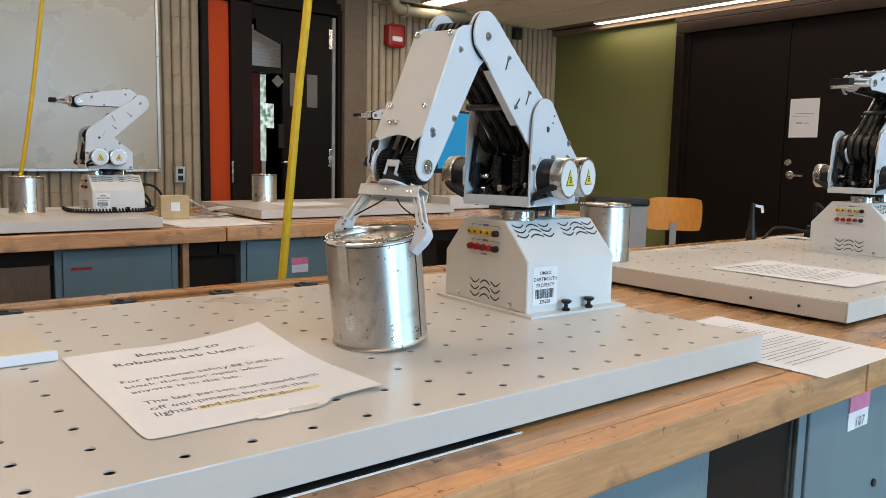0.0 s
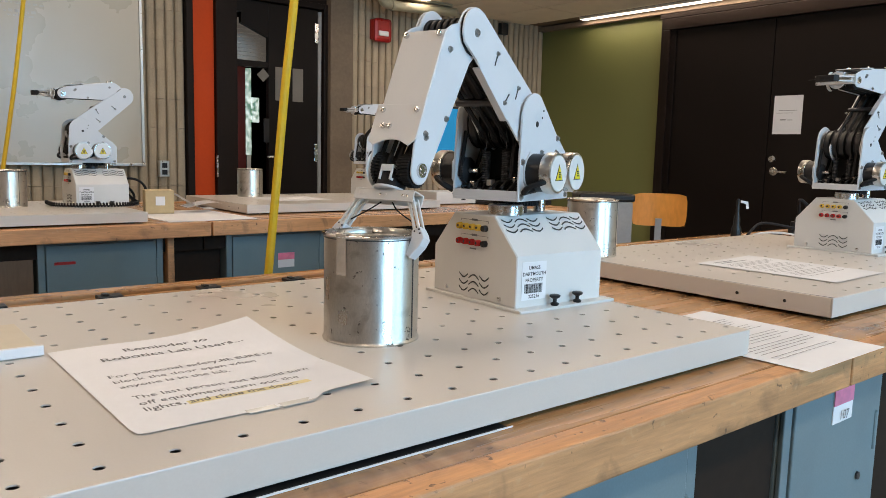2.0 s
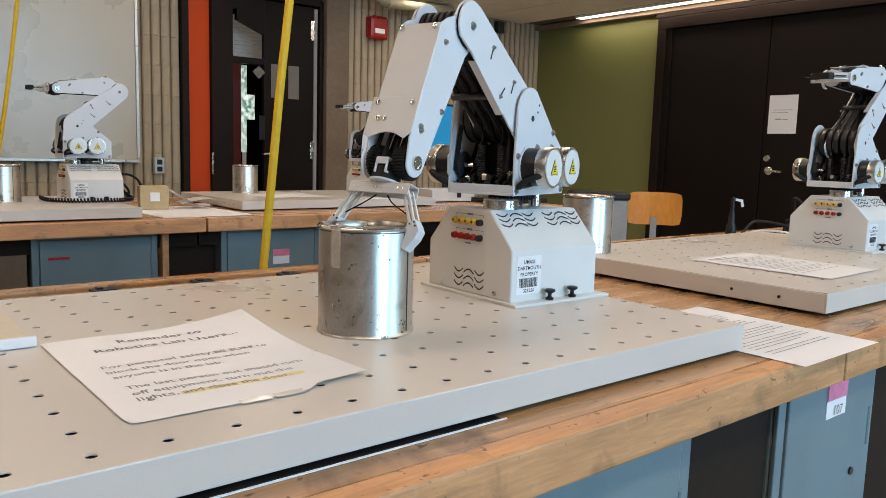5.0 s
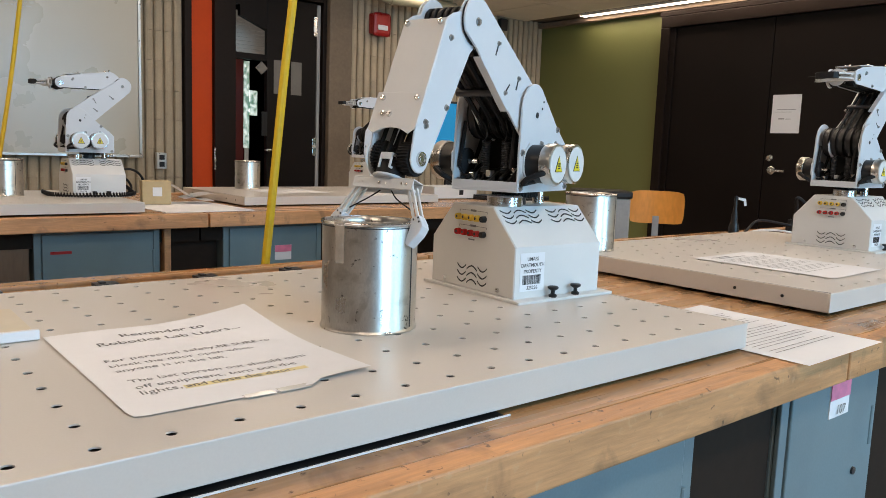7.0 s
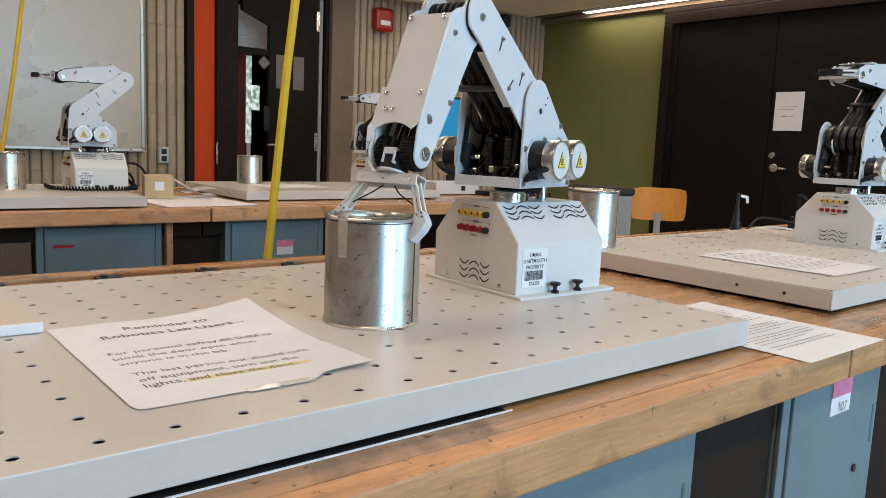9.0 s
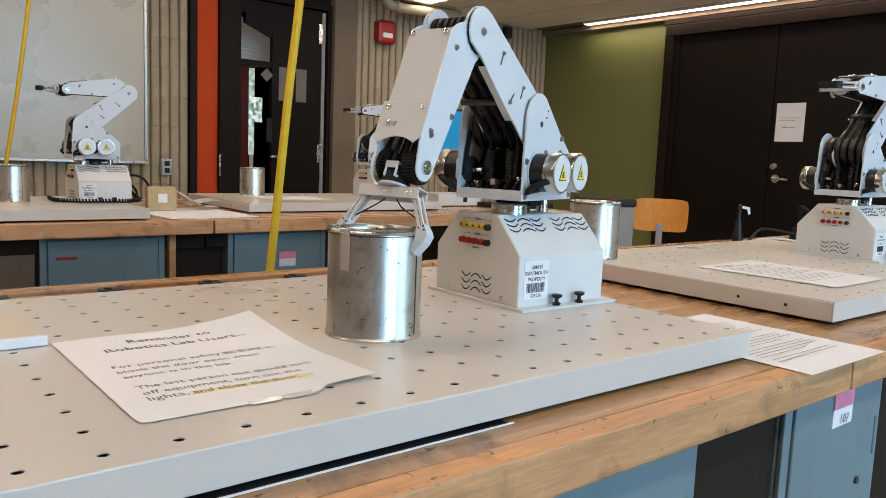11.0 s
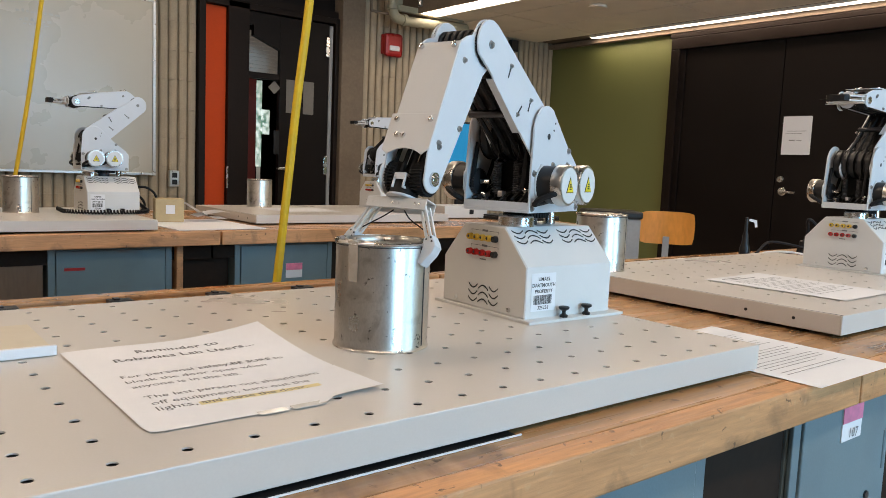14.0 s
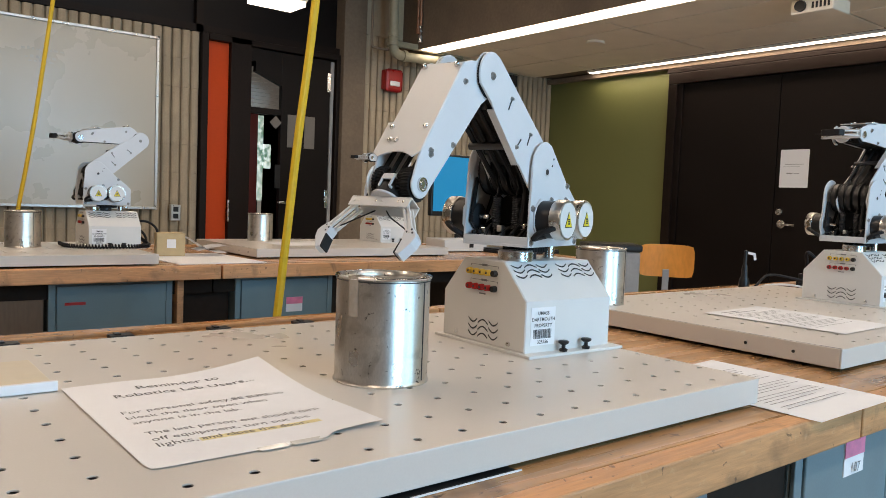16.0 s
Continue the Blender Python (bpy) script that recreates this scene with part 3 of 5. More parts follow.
def cabinet(x0, x1, y0, label, sticker=None, tag=False):
    c = thing("cabinet", pose(x0, y0, 0), label, "cabinet", "under-bench cabinets")
    L, H = x1 - x0, BENCH_Z - 0.05
    part("body", one_box(0, 0.004, 0.0, L, 0.45, H, 0.003), M["cab"], c)
    part("frame_stile", one_box(0, -0.003, 0.0, 0.020, 0.0035, H, 0.0015), M["cab"], c)
    part("frame_stile", one_box(L - 0.020, -0.003, 0.0, L, 0.0035, H, 0.0015), M["cab"], c)
    dr = part("door", one_box(0.0225, -0.006, 0.04, L - 0.0225, 0.003, H - 0.010, 0.002), M["cab"], c)
    for z in (H - 0.13, 0.12):
        part("hinge", cyl(bmesh.new(), 0.004, z, z + 0.06, 10, pose(L - 0.0212, -0.005, 0), 0.001), M["cab"], dr)
    part("lock", cyl(bmesh.new(), 0.006, 0, 0.003, 12, pose(L - 0.07, -0.0061, H - 0.16, 90, 0, 0)), M["dark"], dr)
    if tag:
        part("name_plate", one_box(0.045, -0.0075, H - 0.070, 0.105, -0.0061, H - 0.061), M["plugred"], dr, "small red label strip")
    if sticker:
        sx, sz, w = sticker
        part("sticker", one_box(sx, -0.0075, sz, sx + w, -0.0061, sz + w * 0.82), M["paper"], dr, "white and pink handwritten sticker")
        part("sticker", one_box(sx, -0.0085, sz + w * 0.44, sx + w, -0.0076, sz + w * 0.82), M["pink"], dr)
    return c


cabinet(0.22, 0.664, -0.06, "blue-grey steel cabinet under the bench")
cb = cabinet(0.862, 1.16, -0.06, "blue-grey steel cabinet with a pink sticker", (0.128, 0.716, 0.060))
writing("sticker_number", "107", 0.020, pose(0.146, -0.0085, 0.7205, 90, 4, 0), cb, M["print"])
# panels fill the shaded gaps beside the cabinets; their colour is the darkness
dk = thing("filler_panel", pose(0.668, -0.055, 0), "dark panel standing in for the shaded gap between cabinets", "panel")
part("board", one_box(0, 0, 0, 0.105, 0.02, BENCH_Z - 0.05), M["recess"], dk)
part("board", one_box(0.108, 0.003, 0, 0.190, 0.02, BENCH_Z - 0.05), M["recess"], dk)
dk = thing("filler_panel", pose(1.164, -0.05, 0), "dark panel standing in for the shaded gap beside the cabinet", "panel")
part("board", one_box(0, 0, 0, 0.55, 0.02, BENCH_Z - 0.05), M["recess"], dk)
cabinet(0.415, 0.79, 2.02, "blue-grey steel cabinet with a red label strip", None, True)
cabinet(1.01, 1.40, 2.02, "blue-grey steel cabinet with a pink sticker", (0.196, 0.645, 0.066))
pn = thing("wood_panel", pose(-0.85, 2.03, 0), "brown wooden kneehole panel under the bench", "panel")
part("board", one_box(0, 0, 0, 1.255, 0.02, BENCH_Z - 0.05, 0.002), M["brownpanel"], pn)
# near-black boards stand in for the shade of the far kneeholes
pn = thing("wood_panel", pose(0.825, 2.06, 0), "dark kneehole panel between cabinets, shade in its colour", "panel")
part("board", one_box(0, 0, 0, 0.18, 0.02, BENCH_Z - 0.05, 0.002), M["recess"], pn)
pn = thing("wood_panel", pose(1.41, 2.06, 0), "dark kneehole panel beside a cabinet, shade in its colour", "panel")
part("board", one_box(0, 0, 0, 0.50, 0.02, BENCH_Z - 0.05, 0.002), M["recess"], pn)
post = thing("bench_post", pose(0.80, 2.0, 0), "pale wooden post under the bench", "post")
part("post", one_box(0, 0, 0, 0.022, 0.05, BENCH_Z - 0.05, 0.002), M["woodedge"], post)

# ---- perforated boards ----
PITCH = 0.0508


def board_mesh(nx, ny, left, right, front, back, t=0.032, r=0.0042):
    """A steel sheet with a grid of round holes and folded edges; hole 0, 0 at the origin."""
    verts, faces = [], []

    def v(x, y, z):
        verts.append((x, y, z))
        return len(verts) - 1
    n = 12
    for i in range(nx):
        for j in range(ny):
            x0 = left if i == 0 else (i - 0.5) * PITCH
            x1 = right if i == nx - 1 else (i + 0.5) * PITCH
            y0 = front if j == 0 else (j - 0.5) * PITCH
            y1 = back if j == ny - 1 else (j + 0.5) * PITCH
            cx, cy = i * PITCH, j * PITCH
            ring, low, sq = [], [], []
            for k in range(n):
                a = 2 * math.pi * (k + 0.5) / n
                ring.append(v(cx + r * math.cos(a), cy + r * math.sin(a), 0))
                low.append(v(cx + r * math.cos(a), cy + r * math.sin(a), -0.0012))
                c, s = math.cos(a), math.sin(a)
                tx = ((x1 - cx) / c if c > 0 else (x0 - cx) / c) if abs(c) > 1e-9 else 9
                ty = ((y1 - cy) / s if s > 0 else (y0 - cy) / s) if abs(s) > 1e-9 else 9
                side = min(tx, ty)
                sq.append((v(cx + c * side, cy + s * side, 0), tx < ty, c > 0, s > 0))
            corner = {}
            for sx in (False, True):
                for sy in (False, True):
                    corner[sx, sy] = v(x1 if sx else x0, y1 if sy else y0, 0)
            for k in range(n):
                k2 = (k + 1) % n
                A, B = sq[k], sq[k2]
                f = [ring[k], A[0], B[0], ring[k2]]
                if A[1] != B[1]:
                    f = [ring[k], A[0], corner[A[2] if A[1] else B[2], B[3] if A[1] else A[3]], B[0], ring[k2]]
                faces.append(f)
                faces.append([ring[k2], low[k2], low[k], ring[k]])
    me = bpy.data.meshes.new("sheet")
    me.from_pydata(verts, [], faces)
    w = bmesh.new()
    w.from_mesh(me)
    bmesh.ops.remove_doubles(w, verts=w.verts, dist=2e-5)
    w.to_mesh(me)
    w.free()
    me.materials.append(M["board"])
    return me


SHEET = board_mesh(17, 12, -0.0996, 16.15 * PITCH, -0.0245, 0.585)


def board(m, label):
    b = thing("perforated_board", m, label, "board", "perforated boards")
    o = new("sheet", SHEET)
    o.parent = b
    x0, x1, y0, y1 = -0.0996, 16.15 * PITCH, -0.0245, 0.585
    e = 0.003
    rim = bmesh.new()
    for q in ((x0 - e, y0 - e, x1 + e, y0), (x0 - e, y1, x1 + e, y1 + e), (x0 - e, y0, x0, y1), (x1, y0, x1 + e, y1)):
        box(rim, q[0], q[1], -0.0315, q[2], q[3], 0.0005, 0.0012)
    part("folded_edge", rim, M["board"], b)
    # added black slab stands in for the darkness inside the holes
    part("core", one_box(x0 + 0.002, y0 + 0.002, -0.027, x1 - 0.002, y1 - 0.002, -0.018), M["black"], b)
    for x in (x0 + 0.03, x1 - 0.06):
        for y in (y0 + 0.03, y1 - 0.06):
            part("foot", one_box(x, y, -0.037, x + 0.03, y + 0.03, -0.0271), M["rubber"], b)
    for x in (0.075, 0.16, 0.5):
        part("screw_hole", cyl(bmesh.new(), 0.0028, 0, 0.001, 10, pose(x0 - e, y0 + x, -0.016, 0, -90, 0)), M["black"], b)
    return b


board(pose(0, 0, BOARD_Z), "beige perforated steel board with white folded edge on the bench")
board(pose(1.148 + 0.1026, 0.0175 + 0.0275 - 0.003, BOARD_Z), "beige perforated steel board lying on the next bench")
board(pose(0.733 - 0.823, 1.985 + 0.0275, BOARD_Z), "beige perforated steel board on the far bench")
board(pose(1.155 + 0.1026, 2.16 + 0.0275, BOARD_Z, 0, 0, 0), "beige perforated steel board on the far bench beside papers")


# ---- robot arm ----
# Robot space: x forward to the gripper, y to its side, z up from the board.
SH = Vector((0.0385, 0, 0.2555))       # shoulder axis
W0 = 0.0037                            # the hand stands a little to the side
UA, FA = 0.1875, 0.1960                # lengths of upper arm and forearm


def side(bm, outline, y0, y1, bevel=0.0008):
    """A plate with an outline in x, z between y0 and y1."""
    return prism(bm, outline, -y1, -y0, TO_SIDE, bevel)


def axle(bm, r, y0, y1, x, z, n=24, bevel=0.0008):
    return cyl(bm, r, 0, y1 - y0, n, pose(x, y0, z, -90, 0, 0), bevel)


def bolt(bm, x, y, z, s=1, r=0.0032):
    """A screw head on a side plate; s: side it looks to."""
    return lathe(bm, [(0, 0.0035), (r * 0.45, 0.0035), (r * 0.5, 0.002), (r * 0.9, 0.0032), (r, 0.001), (r * 1.5, 0.0008), (r * 1.5, -0.001), (0, -0.001)], 10,
                 pose(x, y, z, -90 * s, 0, 0))


def gear(bm, r, teeth, y0, y1, x, z, depth=0.0016):
    out = []
    for k in range(teeth):
        for a, rr in ((0.0, r - depth), (0.3, r), (0.6, r), (0.8, r - depth)):
            t = 2 * math.pi * (k + a) / teeth
            out.append((x + rr * math.cos(t), z + rr * math.sin(t)))
    return side(bm, out, y0, y1, 0)


def vents(parent, m, cols, wide, high):
    """Three rows of wavy slots, each row cup, arch, cup."""
    for cx in cols:
        for k in range(3):
            for x0, x1, sgn in ((-0.5, -0.20, -1), (-0.17, 0.17, 1), (0.20, 0.5, -1)):
                pts = []
                for i in range(11):
                    u = i / 10
                    pts.append((cx + (x0 + (x1 - x0) * u) * wide, ((1 - k) * 0.36 + sgn * 0.20 * (math.sin(math.pi * u) - 0.5)) * high))
                top = [(x, y + 0.0010) for x, y in pts]
                low = [(x, y - 0.0010) for x, y in pts[::-1]]
                bm = prism(bmesh.new(), low + top, 0.0002, 0.0007)
                o = part("vent_slot", bm, M["ink"], parent)
                o.matrix_local = m


def robot(m, label, base_turn, upper, fore, hand, opening, base_shift=0.0098):
    r = thing("robot_arm", m, label, "robot arm", "robot arms")
    bt = pose(0, 0, 0, 0, 0, base_turn) @ pose(base_shift, 0, 0)
    # base, with its own axes: x along the front, y to the back
    hw, hd = 0.086, 0.0925
    prof = [(-hd, 0.004), (hd, 0.004), (hd, 0.074), (0.046, 0.127), (-0.044, 0.127), (-hd, 0.076)]
    body = part("base", prism(bmesh.new(), prof, -hw, hw, Matrix(((0, 0, 1, 0), (1, 0, 0, 0), (0, 1, 0, 0), (0, 0, 0, 1))), 0.0016), M["base"], r, "off-white folded steel base")
    body.matrix_local = bt
    foot = part("foot_plate", one_box(-hw - 0.007, -hd - 0.018, 0, hw + 0.012, hd + 0.012, 0.0042, 0.0008), M["base"], r)
    foot.matrix_local = bt
    b = bmesh.new()
    for y in (-0.06, 0.06):
        lathe(b, [(0, 0.004), (0.003, 0.003), (0.0035, 0), (0, 0)], 10, pose(-hw, y, 0.012, 0, -90, 0))
    o = part("base_screw", b, M["steel"], r, "", True)
    o.matrix_local = bt
    # property label on the front
    lab = part("property_label", one_box(-0.076, -hd - 0.0006, 0.014, -0.0295, -hd - 0.0001, 0.067), M["paper"], r, "white property label with barcode")
    lab.matrix_local = bt
    for k, w in enumerate(("UMASS", "DARTMOUTH", "PROPERTY")):
        writing("label_word", w, 0.0071, pose(-0.0527, -hd - 0.0009, 0.0565 - k * 0.0085, 90, 0, 0), lab, align="CENTER", bold=0.00012)
    writing("label_number", "325256", 0.007, pose(-0.0527, -hd - 0.0009, 0.0165, 90, 0, 0), lab, align="CENTER", bold=0.00012)
    rng = random.Random(4)
    bars, x = bmesh.new(), -0.071
    while x < -0.036:
        w = rng.choice((0.0006, 0.0006, 0.0011, 0.0017))
        box(bars, x, -hd - 0.0009, 0.0235, x + w, -hd - 0.0006, 0.0365)
        x += w + rng.choice((0.0006, 0.001))
    part("barcode", bars, M["ink"], lab)
    # vents on the slopes and the end
    slope = math.degrees(math.atan2(0.127 - 0.076, -0.044 + hd))
    vents(body, pose(0, -0.0575, 0.1135, slope, 0, 0), (-0.044, 0.045), 0.070, 0.025)
    vents(body, pose(-hw, -0.003, 0.0255, 90, 0, -90), (0.0,), 0.066, 0.028)
    # sockets on the end
    for row, (z, mt, nm) in enumerate(((0.108, "plugyellow", "yellow_socket"), (0.086, "plugred", "red_socket"))):
        for k in range(5):
            y = 0.0287 - k * 0.0138
            q = lathe(bmesh.new(), [(0, 0.002), (0.0022, 0.002), (0.0022, 0.007), (0.0042, 0.007), (0.0048, 0.004), (0.0048, 0), (0, 0)], 14, pose(-hw, y, z, 0, -90, 0))
            o = part(nm if k < 4 else "black_socket", q, M[mt] if k < 4 else M["black"], r, "", True)
            o.matrix_local = bt
            part("socket_hole", cyl(bmesh.new(), 0.0023, 0.0015, 0.0066, 10, pose(-hw, y, z, 0, -90, 0)), M["ink"], o)
        mk = bmesh.new()
        box(mk, -hw - 0.0004, -0.032, z + 0.0100, -hw - 0.0001, 0.029, z + 0.0106)
        box(mk, -hw - 0.0004, -0.032, z + 0.0075, -hw - 0.0001, -0.0313, z + 0.0100)
        box(mk, -hw - 0.0004, 0.0283, z + 0.0075, -hw - 0.0001, 0.029, z + 0.0100)
        box(mk, -hw - 0.0005, -0.008, z + 0.0090, -hw - 0.0001, 0.004, z + 0.0120)
        if row:
            box(mk, -hw - 0.0004, -0.006, z - 0.0105, -hw - 0.0001, 0.008, z - 0.0085)
        o = part("socket_marking", mk, M["print"], r)
        o.matrix_local = bt
    # knobs that clamp the base
    for x in (-0.020, 0.026):
        q = lathe(bmesh.new(), [(0, 0), (0.0055, 0), (0.006, 0.003), (0.0028, 0.005), (0.0028, 0.009), (0.0075, 0.012), (0.0078, 0.0145), (0.006, 0.0155), (0, 0.0155)], 16,
                  pose(x, -hd - 0.010, 0.0042))
        o = part("clamp_knob", q, M["black"], r, "black plastic clamp knob", True)
        o.matrix_local = bt
    # turntable
    part("turntable_ring", lathe(bmesh.new(), [(0.0, 0.127), (0.026, 0.127), (0.026, 0.140), (0.024, 0.142), (0, 0.142)], 28, pose(0.045, 0.012, 0)), M["steel"], r, "", True)
    q = gear(bmesh.new(), 0.034, 40, 0.0, 0.008, 0, 0)
    bmesh.ops.transform(q, matrix=pose(-0.005, 0, 0.1385, 90, 0, 0), verts=q.verts)
    part("turntable_gear", q, M["rubber"], r)
    part("standoff", cyl(bmesh.new(), 0.009, 0.127, 0.147, 14, pose(-0.045, 0.02, 0), 0.001), M["steel"], r, "", True)
    part("turntable_hub", cyl(bmesh.new(), 0.02, 0.127, 0.149, 18), M["dark"], r, "", True)
    # shoulder: tray and two plates
    tray = one_box(-0.07, -0.0505, 0.1485, 0.0865, 0.0505, 0.1525, 0.0008)
    box(tray, 0.0835, -0.0505, 0.1525, 0.0865, 0.0505, 0.163, 0.0006)
    part("shoulder_tray", tray, M["robot"], r)
    prof = [(-0.07, 0.1485), (0.0865, 0.1485), (0.085, 0.21), (0.0812, 0.258)] + arc(0.0445, 0.261, 0.0368, 0, 118, 10) + \
           [(-0.026, 0.2425), (-0.0575, 0.2185), (-0.07, 0.205)]
    for s in (1, -1):
        q = side(bmesh.new(), prof, *sorted((s * 0.0505, s * 0.0535)))
        pl = part("shoulder_plate", q, M["robot"], r, "pale painted shoulder side plate")
        for x, z, rad in ((0.0385, 0.2555, 0.0042), (0.020, 0.275, 0.0016), (0.024, 0.265, 0.0016)):
            part("plate_hole", axle(bmesh.new(), rad, *sorted((s * 0.0536, s * 0.0541)), x, z, 12, 0), M["ink"], pl)
        for x, z in ((-0.028, 0.238), (0.079, 0.155), (-0.062, 0.155), (0.078, 0.203), (0.022, 0.216), (-0.025, 0.217)):
            part("plate_bolt", bolt(bmesh.new(), x, s * 0.0535, z, s), M["bolt"], pl, "", True)
    q = bmesh.new()
    for x, z in ((-0.05, 0.19), (0.0, 0.235)):
        axle(q, 0.005, -0.0504, 0.0504, x, z, 12)
    part("cross_bar", q, M["dark"], r, "", True)
    # motors
    for x, z, s in ((0.047, 0.1885, 1), (-0.013, 0.1895, 1), (0.058, 0.1885, -1)):
        rot = -90 * s
        mot = part("motor", lathe(bmesh.new(), [(0, 0), (0.0265, 0), (0.0265, 0.021), (0.0, 0.021)], 36, pose(x, s * 0.0556, z, rot, 0, 0)), M["black"], r, "black stepper motor body", True)
        part("motor_rim", lathe(bmesh.new(), [(0, 0.0212), (0.0278, 0.0212), (0.0285, 0.022), (0.0285, 0.036), (0.0275, 0.0375), (0.0252, 0.0377), (0, 0.0377)], 40, pose(x, s * 0.0556, z, rot, 0, 0)), M["motor"], mot, "bare metal motor rim", True)
        part("motor_cap", lathe(bmesh.new(), [(0, 0.0378), (0.0250, 0.0378), (0.0245, 0.0386), (0, 0.0386)], 40, pose(x, s * 0.0556, z, rot, 0, 0)), M["disc"], mot, "white round motor label")
        fl = prism(bmesh.new(), [(0.031 * math.cos(a), 0.031 * math.sin(a)) for a in [radians(45 * k + 22.5) for k in range(8)]], 0, 0.002, pose(x, s * 0.0536, z, rot, 0, 0))
        part("motor_flange", fl, M["robot"], mot)
        y = s * (0.0556 + 0.0388)
        tri = prism(bmesh.new(), [(-0.0115, -0.010), (0.0115, -0.010), (0, 0.0125)], 0, 0.0003, pose(x, y, z, 90, 0, 0) if s < 0 else pose(x, y, z, 90, 0, 180))
        part("warning_triangle", tri, M["ink"], mot)
        y2 = s * (0.0556 + 0.0392)
        tri = prism(bmesh.new(), [(-0.0097, -0.009), (0.0097, -0.009), (0, 0.0105)], 0, 0.0003, pose(x, y2, z, 90, 0, 0) if s < 0 else pose(x, y2, z, 90, 0, 180))
        part("warning_fill", tri, M["yellow"], mot, "yellow triangle warning sticker")
        y3 = s * (0.0556 + 0.0396)
        sym = bmesh.new()
        for k in range(3):
            box(sym, x - 0.003, min(y3, y3 + 0.0003), z - 0.0055 + k * 0.003, x + 0.003, max(y3, y3 + 0.0003), z - 0.0037 + k * 0.003)
        part("warning_symbol", sym, M["ink"], mot)
        lead = tube(bmesh.new(), spline([(x + 0.012, s * 0.090, z + 0.0 - 0.008), (x + 0.026, s * 0.083, z - 0.012), (x + 0.034, s * 0.066, z - 0.020), (0.080, s * 0.058, z - 0.028)], 6), 0.0042, 8)
        part("motor_lead", lead, M["rubber"], mot, "", True)
    # inside of the shoulder: wheels, belts, springs, leads
    for y in (-0.040, -0.022, -0.006, 0.012, 0.030):
        q = bmesh.new()
        axle(q, 0.033, y, y + 0.010, 0.0385, 0.2555, 32, 0.001)
        axle(q, 0.0345, y - 0.0012, y, 0.0385, 0.2555, 32, 0)
        axle(q, 0.0345, y + 0.010, y + 0.0112, 0.0385, 0.2555, 32, 0)
        part("shoulder_pulley", q, M["black"], r, "flanged black belt pulley", True)
    q = gear(bmesh.new(), 0.019, 30, -0.049, -0.043, 0.060, 0.1885)
    part("drive_pulley", q, M["dark"], r)
    q = axle(bmesh.new(), 0.004, -0.042, -0.026, 0.060, 0.1885, 10)
    part("drive_shaft", q, M["steel"], r, "", True)
    for y in (-0.046, 0.036):
        q = bmesh.new()
        tube(q, spline([(0.078, y, 0.180), (0.072, y, 0.215), (0.066, y, 0.245)], 5), 0.0032, 6)
        tube(q, spline([(0.044, y, 0.178), (0.022, y, 0.215), (0.008, y, 0.25)], 5), 0.0032, 6)
        part("timing_belt", q, M["rubber"], r, "", True)
    for y in (-0.012, 0.02):
        pts = []
        for k in range(14 * 8 + 1):
            a = 2 * math.pi * k / 8
            pts.append((0.064 + 0.0055 * math.cos(a), y + 0.0055 * math.sin(a), 0.172 + 0.046 * k / 112))
        hook = [(0.064, y, 0.160), (0.068, y, 0.163), (0.069, y, 0.169)]
        part("tension_spring", tube(bmesh.new(), hook + pts + [(0.064, y, 0.222), (0.062, y, 0.232)], 0.0011, 5), M["dark"], r, "coiled steel tension spring", True)
    rng = random.Random(2)
    for k in range(9):
        y = -0.042 + k * 0.0105
        q = tube(bmesh.new(), spline([(0.080, y, 0.156 + rng.random() * 0.01), (0.06, y + rng.uniform(-.01, .01), 0.166 + rng.random() * 0.014), (0.03, y + rng.uniform(-.01, .01), 0.158 + rng.random() * 0.02),
                        (-0.01, y, 0.17 + rng.random() * 0.03), (-0.05, y, 0.175)], 5), 0.0026, 6)
        part("inner_cable", q, M["rubber"], r, "", True)
    q = bmesh.new()
    box(q, -0.055, -0.048, 0.153, 0.02, 0.048, 0.176, 0.003)
    box(q, -0.02, -0.046, 0.176, 0.012, 0.046, 0.232, 0.004)
    part("gear_housing", q, M["rubber"], r, "black housing inside the shoulder")
    q = bmesh.new()
    for x, y, z in ((0.070, 0.0, 0.172), (0.055, 0.03, 0.176), (0.066, -0.03, 0.168)):
        box(q, x - 0.006, y - 0.004, z - 0.004, x + 0.006, y + 0.004, z + 0.005, 0.001)
    part("limit_switch", q, M["steel"], r)

    # upper arm, x along it from the shoulder to the elbow
    up = new("upper_arm")
    up.parent = r
    up.matrix_local = pose(*SH, 0, -upper, 0)
    prof = arc(0, 0, 0.040, 215, 130, 6) + [(0.03, 0.0315)] + arc(UA, 0, 0.0300, 88, -62, 14) + [(UA - 0.018, -0.0255), (UA - 0.024, -0.0275), (0.0625, -0.0385), (0.0115, -0.044)]
    for s, yi, yo in ((1, 0.044, 0.047), (-1, -0.022, -0.025)):
        edge = prof if s > 0 else prof[:-4] + [(UA - 0.024, -0.020), (0.0625, -0.018), (0.0115, -0.030)]
        q = side(bmesh.new(), edge[::-1], *sorted((yi, yo)))
        part("arm_plate", q, M["robot"], up, "pale painted arm side plate")
        q = bmesh.new()
        lip = [(UA - 0.030, -0.0278), (0.0625, -0.0388), (0.0625, -0.0402), (UA - 0.030, -0.0292)]
        if s > 0:
            side(q, lip, *sorted((yi - s * 0.008, yo - s * 0.0002)), 0)
            part("folded_lip", q, M["robot"], up)
        q = bmesh.new()
